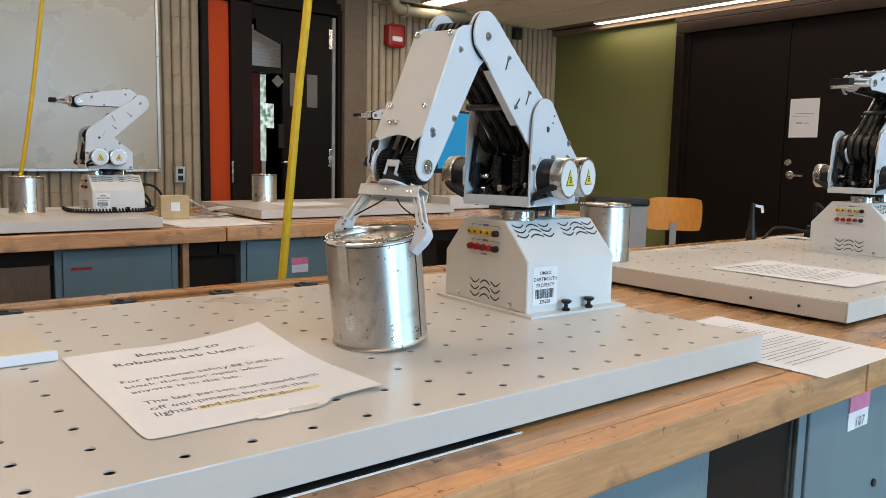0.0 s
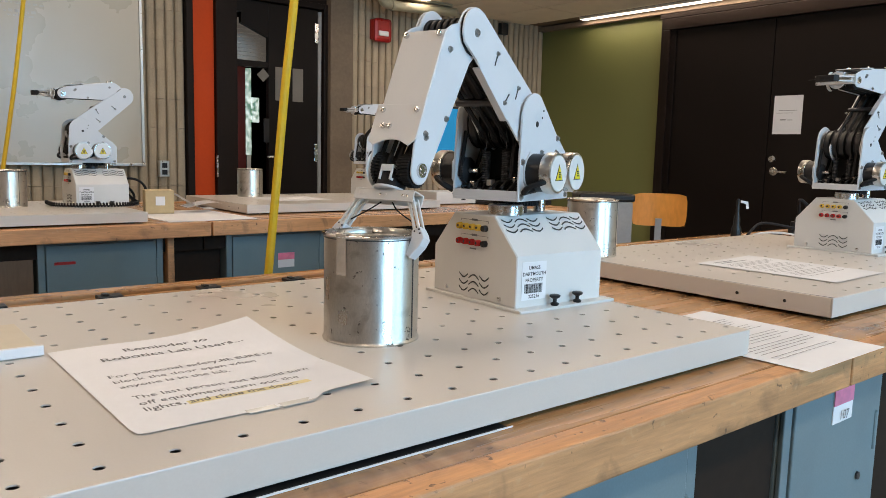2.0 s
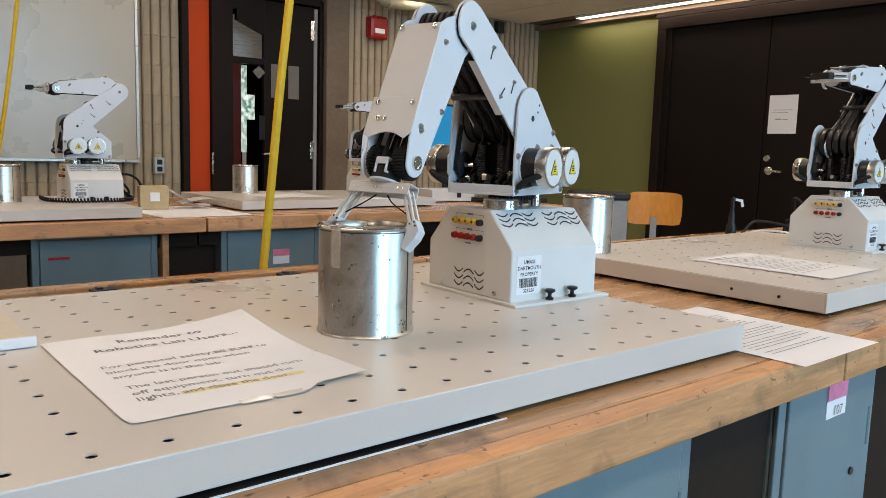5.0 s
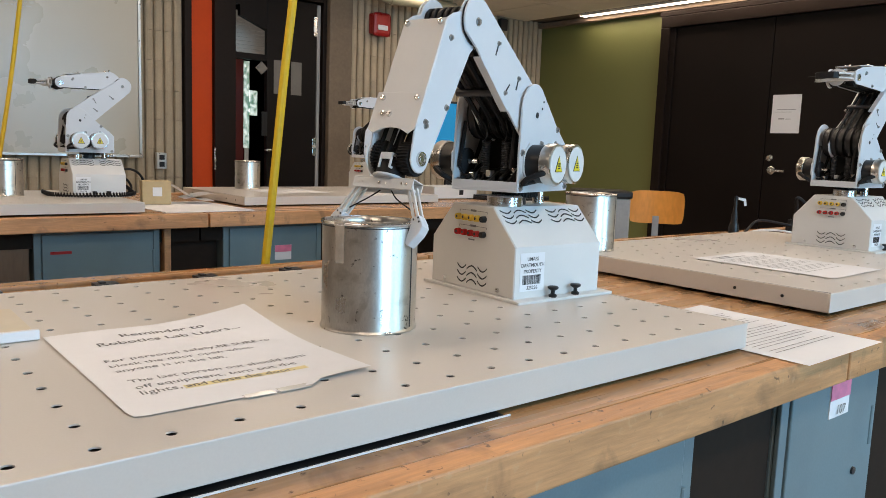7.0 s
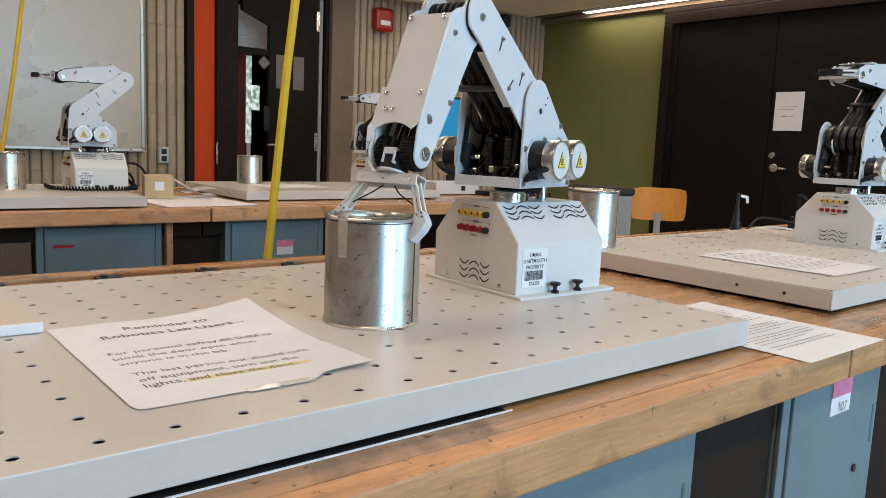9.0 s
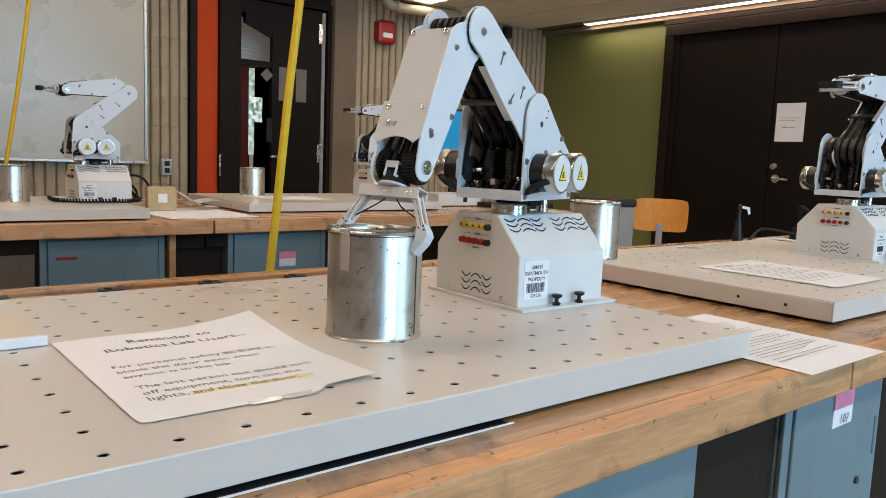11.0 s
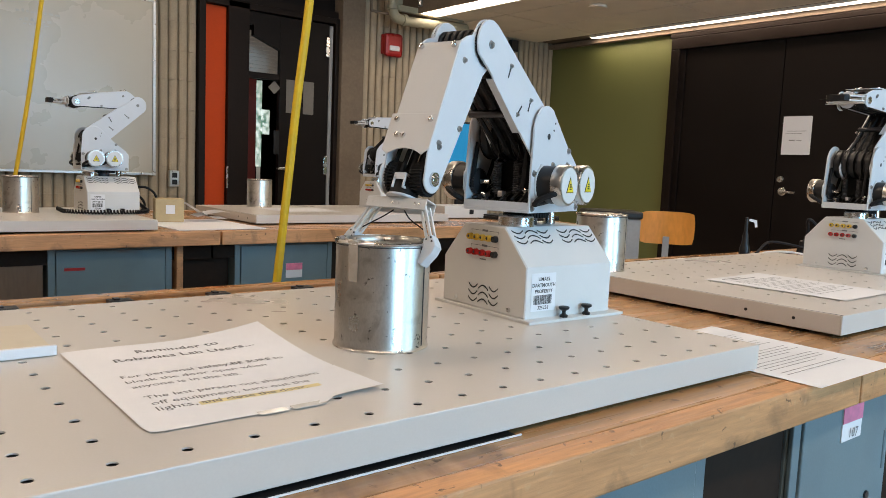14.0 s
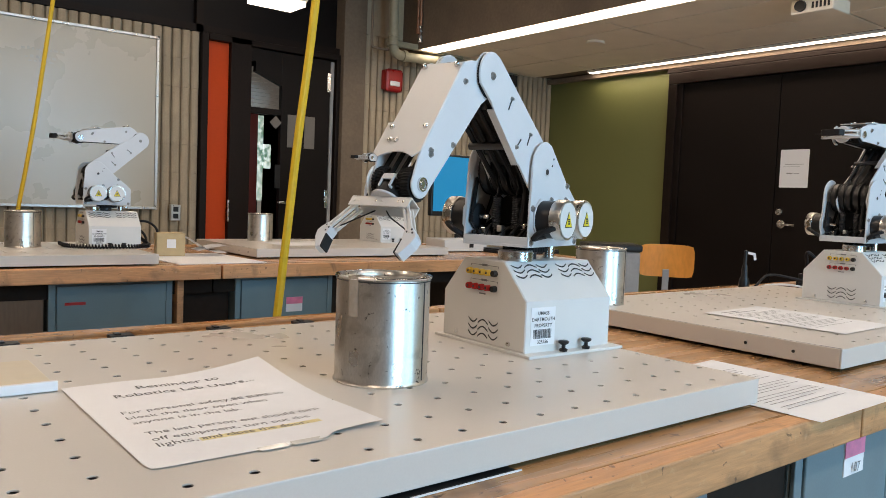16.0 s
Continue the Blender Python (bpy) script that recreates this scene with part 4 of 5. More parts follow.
        for x, z, dx, dz in ((0.134, 0.0125, 0.000, -0.0165), (0.065, 0.012, 0.0, -0.0165), (0.083, -0.026, 0.0, 0.0165)):
            a0, b0 = Vector((x, 0, z)), Vector((x - 0.0030, 0, z + dz))
            d = (b0 - a0).normalized()
            nn = Vector((-d.z, 0, d.x)) * 0.0011
            pts = [a0 + nn, b0 + nn, b0 - nn, a0 - nn]
            side(q, [(v.x, v.z) for v in pts], *sorted((yo + s * 0.0001, yo + s * 0.0006)), 0)
        part("slot", q, M["ink"], up)
        for x, z in ((UA, 0), (0.134, 0.0125), (0.065, 0.012), (0.083, -0.026)):
            part("arm_bolt", bolt(bmesh.new(), x, yo, z, s, 0.0036 if x == UA else 0.0022), M["bolt"], up, "", True)
    q = bmesh.new()
    for x, z in ((0.055, -0.008), (0.115, 0.016), (0.150, -0.014), (0.09, -0.030)):
        part("tie_bar", axle(bmesh.new(), 0.0052, -0.0219, 0.0439, x, z, 12), M["dark"], up, "", True)
    for y in (-0.015, 0.002, 0.018, 0.034):
        for sg in (1, -1):
            part("drive_belt", tube(bmesh.new(), [(0, y, sg * 0.030), (UA, y, sg * 0.020)], 0.0036, 6), M["rubber"], up, "black toothed drive belt", True)
    q = bmesh.new()
    box(q, 0.03, -0.018, -0.014, 0.150, 0.040, 0.014, 0.004)
    part("belt_guard", q, M["rubber"], up)
    q = gear(bmesh.new(), 0.0285, 52, 0.0412, 0.0438, UA, 0)
    part("elbow_pulley", q, M["rubber"], up, "black toothed pulley at the elbow")
    q = gear(bmesh.new(), 0.0285, 52, -0.0219, -0.0205, UA, 0)
    part("elbow_pulley", q, M["rubber"], up, "black toothed pulley at the elbow")

    # forearm, x along it from the elbow to the wrist, z to its cover
    fo = new("forearm")
    fo.parent = r
    el = SH + Vector((math.cos(radians(upper)), 0, math.sin(radians(upper)))) * UA
    fo.matrix_local = pose(*el, 0, -fore, 0)
    y0 = -0.0135
    prof = [(0.036, y0)] + [(FA - 0.012, y0)] + arc(FA, 0.0015, 0.0172, -110, 50, 10) + [(0.178, 0.0265), (0.032, 0.0465)] + [(0.020, 0.0400)] + arc(0.0, 0.0, 0.0305, 72, 215, 14) + [(0.0, -0.026), (0.018, -0.020)]
    for s, ya, yb in ((1, 0.038, 0.0408), (-1, -0.0200, -0.0172)):
        q = side(bmesh.new(), prof, ya, yb)
        part("forearm_plate", q, M["robot"], fo, "pale painted forearm side plate")
        ye = yb if s > 0 else ya
        for x, z in ((0.0475, 0.0290), (0.157, 0.0162), (0.119, -0.0095), (0.160, 0.0130)):
            part("arm_bolt", bolt(bmesh.new(), x, ye, z, s, 0.0026), M["bolt"], fo, "", True)
        q = lathe(bmesh.new(), [(0.0, 0.003), (0.0035, 0.003), (0.0035, 0.0012), (0.0062, 0.0012), (0.0066, 0.0028), (0.0082, 0.0028), (0.0085, 0), (0, 0)], 20, pose(FA, ye, 0, -90 * s, 0, 0))
        part("wrist_bearing", q, M["steel"], fo, "", True)
    # cover
    z_at = lambda x: 0.0465 + (0.0265 - 0.0465) * (x - 0.032) / (0.178 - 0.032)
    q = side(bmesh.new(), [(0.034, z_at(0.034)), (0.034, z_at(0.034) + 0.002), (0.134, z_at(0.134) + 0.002), (0.134, z_at(0.134))], -0.0200, 0.0408, 0.0006)
    part("forearm_cover", q, M["base"], fo, "smooth off-white forearm cover")
    q = bmesh.new()
    lo = [(0.0, -0.0245), (0.0, 0.043)] + [(0.044, 0.043)] + [(0.052 - 0.0085 * math.sin(math.pi * k / 8), 0.034 - k * 0.0062) for k in range(9)] + [(0.046, -0.0245)]
    prism(q, lo, 0.0, 0.002, Matrix.Translation((0.130, 0, z_at(0.130) + 0.0022)) @ pose(0, 0, 0, 0, math.degrees(math.atan2(0.02, 0.146)), 0), 0.0005)
    part("wrist_cover", q, M["base"], fo, "off-white notched wrist cover")
    for x, y in ((0.040, -0.0135), (0.040, 0.034), (0.138, -0.0145), (0.138, 0.034), (0.158, -0.008), (0.158, 0.001)):
        q = lathe(bmesh.new(), [(0, 0.0042), (0.0012, 0.0042), (0.003, 0.0036), (0.0036, 0.0012), (0.0036, -0.001), (0, -0.001)], 10, Matrix.Translation((x, y, z_at(x) + 0.003)))
        part("cover_screw", q, M["steel"], fo, "", True)
    q = bmesh.new()
    for x, z in ((0.05, 0.02), (0.10, 0.012)):
        part("tie_bar", axle(bmesh.new(), 0.005, -0.0171, 0.0379, x, z, 12), M["dark"], fo, "", True)
    for k in range(6):
        axle(q, 0.0185, -0.0165 + k * 0.0092, -0.0105 + k * 0.0092, 0.004, 0.006, 24, 0.001)
    part("elbow_wheels", q, M["rubber"], fo, "black ribbed belt wheels", True)
    for y in (-0.012, 0.002, 0.016, 0.030):
        for sg in (1, -1):
            part("drive_belt", tube(bmesh.new(), [(0.034, y, sg * 0.016 + 0.005), (FA, y, sg * 0.012)], 0.003, 6), M["rubber"], fo, "black toothed drive belt", True)

    # wrist: bevel gears and bracket; x is the hand's axis
    wr = new("wrist")
    wr.parent = r
    wp = el + Vector((math.cos(radians(fore)), 0, math.sin(radians(fore)))) * FA
    wr.matrix_local = pose(*wp, 0, -hand, 0)
    q = bmesh.new()
    gear(q, 0.0205, 34, -0.0165, -0.0125, 0, 0)
    gear(q, 0.0190, 30, -0.0125, -0.0060, 0, 0, 0.003)
    gear(q, 0.0190, 30, 0.0190, 0.0260, 0, 0, 0.003)
    gear(q, 0.0205, 34, 0.0260, 0.0360, 0, 0)
    axle(q, 0.006, -0.0170, 0.0375, 0, 0, 14)
    part("bevel_gear", q, M["rubber"], wr, "black toothed bevel gears")
    q = axle(bmesh.new(), 0.0225, -0.0228, -0.0202, 0, 0, 28)
    part("gear_guard", q, M["disc"], wr)
    q = bmesh.new()
    for y in (-0.012, 0.003):  # two open square frames, tied at the top and the foot
        for a in ((-0.008, -0.0040, 0.010, -0.0012), (-0.008, 0.0102, 0.010, 0.013), (0.0072, -0.0012, 0.010, 0.0102), (-0.008, -0.0012, -0.0052, 0.0102)):
            box(q, a[0], y, a[1], a[2], y + 0.002, a[3], 0.0003)
    box(q, 0.0072, -0.0099, -0.004, 0.010, 0.0029, -0.0012, 0.0003)
    box(q, -0.008, -0.0099, 0.011, 0.0, 0.0029, 0.013, 0.0003)
    bmesh.ops.transform(q, matrix=pose(0.008, 0.0100, 0.006), verts=q.verts)
    part("wrist_bracket", q, M["robot"], wr, "white square wrist bracket")
    q = lathe(bmesh.new(), [(0, 0.004), (0.013, 0.004), (0.0165, 0.010), (0.0175, 0.0235), (0, 0.0235)], 26, pose(0, W0, 0, 0, 90, 0))
    part("roll_gear", q, M["rubber"], wr, "", True)
    q = cyl(bmesh.new(), 0.0195, 0.0237, 0.0268, 30, pose(0, W0, 0, 0, 90, 0), 0.0008)
    part("roll_disc", q, M["robot"], wr, "white mounting disc")

    # gripper bar
    gr = new("gripper")
    gr.parent = r
    gr.matrix_local = pose(wp.x, W0, wp.z, 0, -hand, 0)
    q = bmesh.new()
    box(q, 0.0270, -0.043, -0.010, 0.0285, 0.043, 0.010, 0.0005)
    box(q, 0.0285, -0.043, 0.0085, 0.0405, 0.043, 0.010, 0.0005)
    box(q, 0.0285, -0.043, -0.010, 0.0405, 0.043, -0.0085, 0.0005)
    part("gripper_bar", q, M["base"], gr, "off-white channel of the gripper")
    for y in (-0.036, -0.030, -0.004, 0.004, 0.028, 0.034):
        part("bar_screw", cyl(bmesh.new(), 0.0016, 0.0101, 0.0108, 8, pose(0.034, y, 0)), M["steel"], gr)
    q = bmesh.new()
    for s in (1, -1):
        tube(q, spline([(0.040, s * 0.008, 0.0), (0.050, s * 0.020, 0.002), (0.060, s * 0.040, 0.0), (0.064, s * 0.047, 0)], 5), 0.0009, 5)
    part("finger_cord", q, M["rubber"], gr, "thin black finger cord", True)

    # two fingers, each in its own axes: x down the link from the hinge
    for s in (1, -1):
        fi = new("finger")
        fi.parent = r
        fi.matrix_local = finger_pose(wp, hand, opening, s)
        q = bmesh.new()
        for z in (-0.0065, 0.0035):
            box(q, -0.004, -0.0042, z, 0.042, -0.0012, z + 0.003, 0.0005)
            box(q, -0.004, 0.0012, z, 0.042, 0.0042, z + 0.003, 0.0005)
        for x in (0.0, 0.039):
            cyl(q, 0.0022, -0.0075, 0.0075, 10, pose(x, 0, 0))
        part("finger_link", q, M["base"], fi, "paired off-white link bars")
        q = bmesh.new()
        out = [(0.035, -0.0055), (0.035, 0.0052), (0.044, 0.0072), (0.0500, 0.0072), (0.0565, 0.0005), (0.0645, -0.0155), (0.0595, -0.0195), (0.0460, -0.0080)]
        if s < 0:
            out = [(x, -y) for x, y in out][::-1]
        prism(q, out, -0.0070, 0.0070, None, 0.0008)
        part("finger_tip", q, M["robot" if opening > 0 else "rubber"], fi, "angular white fingertip" if opening > 0 else "angular black fingertip")
        out = [(0.0455, -0.0083), (0.0595, -0.0198), (0.0583, -0.0212), (0.0443, -0.0097)]
        if s < 0:
            out = [(x, -y) for x, y in out][::-1]
        part("grip_pad", prism(bmesh.new(), out, -0.0068, 0.0068), M["rubber"], fi, "black rubber grip pad")
        q = bmesh.new()
        for x, y in ((0.038, -0.002), (0.043, 0.004), (0.038, 0.004)):
            for z in (0.0070, -0.0076):
                cyl(q, 0.0012, z, z + 0.0006, 8, pose(x, y, 0))
        part("pin", q, M["dark"], fi)
    return r


def finger_pose(wp, hand, opening, s):
    """Hinge at the end of the gripper bar; x down the finger, leaning out by opening degrees."""
    return pose(wp.x, W0, wp.z, 0, -hand, 0) @ pose(0.0384, s * 0.0377, 0, 0, 0, s * opening)


ROBOT_POSE = pose(0.724, 0.3055, BOARD_Z, 0, 0, 197.1)
main = robot(ROBOT_POSE, "white five-axis robot arm bent over the paint can", -198.6, 33.4, -58.2, -69.2, 27.7)
home = robot(pose(0.662, 2.345, BOARD_Z, 0, 0, 180), "white robot arm folded in rest pose on the far bench", -180, 139, -0.5, 0.0, -29.0)
raised = robot(pose(2.02, 2.60, BOARD_Z, 0, 0, 180), "white robot arm folded in rest pose beside a screen", -180, 134, 3.0, 0.0, -29.0)
copy_thing(raised, pose(1.882, 0.316, BOARD_Z, 0, 0, 180))["label"] = "white robot arm folded in rest pose on the next bench"

# ---- cans and papers ----
def ring(radius, z, thick):
    return lathe(bmesh.new(), [(radius + thick * math.cos(a), z + thick * math.sin(a)) for a in (0, math.pi / 3, 2 * math.pi / 3, math.pi, 4 * math.pi / 3, 5 * math.pi / 3, 2 * math.pi)], 64)


def can(m, label, tape=False):
    c = thing("paint_can", m, label, "paint can", "paint cans")
    R, H = 0.054, 0.122
    part("wall", lathe(bmesh.new(), [(0, 0.003), (R - 0.002, 0.003), (R - 0.002, 0.0), (R + 0.0012, 0.0), (R + 0.0016, 0.0018), (R + 0.0006, 0.0034), (R, 0.005), (R, H - 0.006), (R - 0.0005, H - 0.004)], 64), M["tin"], c, "dull tin can wall with stains", True)
    part("rim", lathe(bmesh.new(), [(R - 0.0005, H - 0.004), (R + 0.0018, H - 0.003), (R + 0.0022, H - 0.0008), (R + 0.001, H), (R - 0.003, H), (R - 0.004, H - 0.004), (R - 0.0085, H - 0.0045), (R - 0.009, H - 0.001)], 64), M["steel"], c, "bright rolled rim", True)
    part("lid", lathe(bmesh.new(), [(R - 0.009, H - 0.001), (R - 0.0105, H + 0.0005), (R - 0.012, H - 0.001), (R - 0.013, H - 0.006), (R - 0.018, H - 0.0075), (R - 0.021, H - 0.006), (R - 0.036, H - 0.0055), (0, H - 0.006)], 64), M["tin"], c, "pressed tin lid", True)
    part("rim_groove", ring(R + 0.0004, H - 0.0052, 0.0007), M["dark"], c, "dark ring line under the rim", True)
    part("seam", one_box(R - 0.0005, -0.0007, 0.005, R + 0.0006, 0.0007, H - 0.006, 0.0, pose(0, 0, 0, 0, 0, -66)), M["dark"], c, "dark upright seam")
    part("seam_fold", one_box(R - 0.0005, 0.0008, 0.005, R + 0.0009, 0.0055, H - 0.006, 0.0003, pose(0, 0, 0, 0, 0, -66)), M["tin"], c)
    if tape:
        bm = bmesh.new()
        a0 = radians(-161)
        vs = []
        for k in range(7):
            a = a0 + 0.24 * (k / 6 - 0.5)
            vs.append([bm.verts.new(((R + 0.0009) * math.cos(a), (R + 0.0009) * math.sin(a), z)) for z in (H - 0.044, H - 0.03, H - 0.006)]
                      + [bm.verts.new(((R + 0.0027) * math.cos(a), (R + 0.0027) * math.sin(a), H + 0.0006)), bm.verts.new(((R - 0.016) * math.cos(a), (R - 0.016) * math.sin(a), H + 0.0012))])
        for p, q in zip(vs, vs[1:]):
            for k in range(4):
                bm.faces.new((p[k], q[k], q[k + 1], p[k + 1]))
        part("tape", bm, M["cantape"], c, "strip of yellowed clear tape", True)
    return c


CAN = pose(0.4045, 0.2075, BOARD_Z)
held_can = can(CAN, "empty tin paint can gripped by the robot", True)
can(pose(0.405, 2.36, BOARD_Z), "empty tin paint can on the far board")
can(pose(1.40, 2.66, BOARD_Z), "empty tin paint can beside the yellow hose")
can(pose(1.222, 0.570, BOARD_Z), "empty tin paint can behind the robot base")


def motions():
    """All that moves: the arm's parts, its fingers and the can."""
    rows = [  # seconds, upper arm, forearm, hand, opening
        (0.0, 34.6, -54.3, -66.0, 27.7), (0.15, 34.0, -56.3, -67.6, 27.7), (0.32, 33.4, -58.2, -69.2, 27.7), (4.0, 33.4, -58.2, -69.2, 27.7), (9.0, 33.4, -58.2, -69.2, 27.7),
        (13.6, 33.4, -58.2, -69.2, 27.7), (14.2, 33.4, -58.2, -69.0, 28.0), (14.9, 33.4, -58.2, -68.6, 29.0), (15.05, 33.4, -58.0, -68.2, 29.4), (15.25, 34.0, -55.7, -64.8, 30.2), (15.5, 35.0, -52.5, -60.4, 31.2),
        (15.75, 35.9, -49.5, -56.0, 32.0), (16.0, 36.9, -46.3, -51.7, 32.8)]
    keys = {"upper_arm": [], "forearm": [], "wrist": [], "gripper": [], "finger": [], "other": []}
    for t, u, f, h, o in rows:
        el = SH + Vector((math.cos(radians(u)), 0, math.sin(radians(u)))) * UA
        wp = el + Vector((math.cos(radians(f)), 0, math.sin(radians(f)))) * FA
        keys["upper_arm"].append((t, pose(*SH, 0, -u, 0)))
        keys["forearm"].append((t, pose(*el, 0, -f, 0)))
        keys["wrist"].append((t, pose(*wp, 0, -h, 0)))
        keys["gripper"].append((t, pose(wp.x, W0, wp.z, 0, -h, 0)))
        keys["finger"].append((t, finger_pose(wp, h, o, 1)))
        keys["other"].append((t, finger_pose(wp, h, o, -1)))
    seen = 0
    for ob in main.children:
        kind = ob.name.split(".")[0]
        if kind == "finger" and seen:
            kind = "other"
        elif kind == "finger":
            seen = 1
        if kind in keys:
            walk(ob, keys[kind])
    # the can is set down: it tips about the foot of its wall
    lean = [(0.0, 7.5), (0.1, 6.6), (0.2, 4.4), (0.3, 1.6), (0.38, 0.0), (1.0, 0.0), (16.0, 0.0)]
    out = []
    foot = Vector((0.4045, 0.2075, BOARD_Z))
    tip = Vector((-0.9702, -0.2392, 0)).normalized()
    for t, a in lean:
        pivot = foot + tip * 0.054
        turn = Matrix.Rotation(radians(a), 4, Vector((0, 0, 1)).cross(tip))
        out.append((t, Matrix.Translation(pivot) @ turn @ Matrix.Translation(foot - pivot)))
    walk(held_can, out)


# ---- papers on the boards ----
def fit_line(parent, text, x0, x1, y, z, bold=0.0, material=None, name="text_line", lift=None):
    """A line of writing from x0 to x1 on the base line y."""
    me = text_mesh(text, 0.02, 1.0, "LEFT", bold)
    xs = [v.co.x for v in me.vertices]
    low = min(xs)
    k = (x1 - x0) / (max(xs) - low)
    for v in me.vertices:
        v.co.x, v.co.y = (v.co.x - low) * k, v.co.y * k
        if lift:
            v.co.z = lift(x0 + v.co.x, y + v.co.y)
    me.materials.clear()
    me.materials.append(material or M["print"])
    o = new(name, me)
    o.parent = parent
    o.matrix_local = pose(x0, y, z)
    return o


def sheet(name, m, w, h, label, lift=None, category="sheet of paper"):
    s = thing(name, m, label, category)
    bm = bmesh.new()
    n = 20
    lift = lift or (lambda u, v: 0.0003 + 0.0012 * max(0, u - 0.85) / 0.15 * v)
    vs = [[bm.verts.new((w * i / n, h * j / n if j else max(0, 0.010 * min(1, (i / n - 0.70) / 0.06)) if category == "notice" and i / n > 0.70 else h * j / n, lift(i / n, j / n))) for j in range(n + 1)] for i in range(n + 1)]
    for i in range(n):
        for j in range(n):
            bm.faces.new((vs[i][j], vs[i + 1][j], vs[i + 1][j + 1], vs[i][j + 1]))
    if category == "notice":
        c, r = vs[0][0], 0.006
        c.co.x, c.co.y = r * 0.35, r * 0.35
        vs[1][0].co.x, vs[0][1].co.y = w / n, h / n
    part("page", bm, M["paper"], s)
    return s


def reminder_lift(u, v):
    a = max(0.0, (u + v - 1.42) / 0.58)
    b = max(0.0, (u - v - 0.62) / 0.38)
    return 0.0005 + 0.0125 * a ** 1.6 + 0.004 * b + 0.0008 * math.sin(u * 7) * math.sin(v * 5) ** 2


rem = sheet("reminder_sheet", pose(0.0875, 0.0415, BOARD_Z + 0.0008), 0.2165, 0.280, "white printed reminder sheet with a curled corner on the board", reminder_lift, "notice")
LINES = (("Reminder to", 0.152, 0.240, 0.281, 0.00035), ("Robotics Lab Users...", 0.123, 0.269, 0.254, 0.00035), ("For personal safety, ", 0.1125, 0.2175, 0.1945, 0.0), ("BE SURE", 0.219, 0.261, 0.1945, 0.00035),
         ("to", 0.264, 0.2745, 0.1945, 0.0), ("block the door open when", 0.1115, 0.247, 0.1760, 0.0), ("anyone is in the lab.", 0.1115, 0.212, 0.1580, 0.0), ("The last person out should turn", 0.1115, 0.276, 0.1225, 0.0),
         ("off equipment, turn out the", 0.111, 0.2565, 0.1045, 0.0), ("lights, ", 0.1105, 0.143, 0.0880, 0.0), ("and close the door.", 0.147, 0.246, 0.0880, 0.0002))
for text, x0, x1, y, bold in LINES:
    fit_line(rem, text, x0 - 0.0875, x1 - 0.0875, y - 0.0415, 0.0004, bold * 0.6, lift=lambda a, b: reminder_lift(a / 0.2165, b / 0.28))
bm = bmesh.new()
stroke = [[bm.verts.new((0.0575 + 0.115 * i / 16, y + 0.0022 * i / 16, reminder_lift((0.0575 + 0.115 * i / 16) / 0.2165, y / 0.28) + 0.0002)) for y in (0.0440, 0.0485, 0.0530)] for i in range(17)]
for p, q in zip(stroke, stroke[1:]):
    for k in (0, 1):
        bm.faces.new((p[k], q[k], q[k + 1], p[k + 1]))
part("highlighter_stroke", bm, M["highlight"], rem, "yellow highlighter stroke")
part("tape", one_box(0.088, -0.004, 0.0006, 0.114, 0.005, 0.0009), M["tape"], rem, "clear shiny tape")
part("tape", one_box(0.118, -0.004, 0.0006, 0.148, 0.006, 0.0009), M["tape"], rem, "clear shiny tape")


def text_bars(s, w, h, rows, seed, head=True):
    rng = random.Random(seed)
    y = h - 0.028
    if head:
        part("heading_bar", one_box(0.025, y, 0.0016, 0.095, y + 0.003, 0.0018), M["print"], s)
        part("heading_bar", one_box(0.035, y - 0.012, 0.0016, 0.135, y - 0.0095, 0.0018), M["print"], s)
        y -= 0.030
    for k in range(rows):
        x1 = 0.020 + (w - 0.04) * (rng.uniform(0.55, 0.97) if k % 4 == 3 else rng.uniform(0.88, 0.98))
        bm, x = bmesh.new(), 0.020
        while x < x1:
            l = rng.uniform(0.006, 0.020)
            box(bm, x, y, 0.0016, min(x + l, x1), y + 0.0014, 0.0017)
            x += l + 0.0022
        part("text_line", bm, M["print"], s)
        y -= 0.0088 if k % 4 != 3 else 0.014


p2 = sheet("printed_sheet", pose(0.823, -0.109, BENCH_Z + 0.0010, 0, 0, 0.5), 0.216, 0.279, "white printed sheet hanging over the bench edge")
text_bars(p2, 0.216, 0.279, 18, 5)
p3 = sheet("printed_sheet", pose(1.310, 0.082, BOARD_Z + 0.0014, 0, 0, 1.5), 0.216, 0.279, "white printed sheet lying on the perforated board")
text_bars(p3, 0.216, 0.279, 17, 6)
p4 = sheet("printed_sheet", pose(1.345, 2.30, BOARD_Z + 0.0014, 0, 0, 2), 0.279, 0.26, "white printed sheet on the far board")
mat_sheet = thing("laminated_sheet", pose(-0.15, -0.0335, BENCH_Z), "white-edged laminated sheet, blackened as shadow under the board", "mat")
# black body stands in for the shadow gap below the board edge
part("sheet", one_box(0, 0.002, 0.0004, 0.545, 0.30, 0.0022), M["black"], mat_sheet)
part("white_edge", one_box(0, 0.0004, 0.0004, 0.552, 0.0019, 0.0018), M["paper"], mat_sheet)

tray = thing("plastic_frame", pose(-0.17, 0.316, BOARD_Z + 0.0006), "cream plastic frame with a white front bar on the board", "frame")
part("front_bar", one_box(0, 0, 0, 0.254, 0.006, 0.0105, 0.0012), M["paper"], tray, "white front bar")
part("side_bar", one_box(0.206, 0.0062, 0, 0.254, 0.150, 0.0040, 0.001), M["cream"], tray)
part("inner_lip", one_box(0.200, 0.0062, 0, 0.2058, 0.138, 0.0070, 0.001), M["cream"], tray)
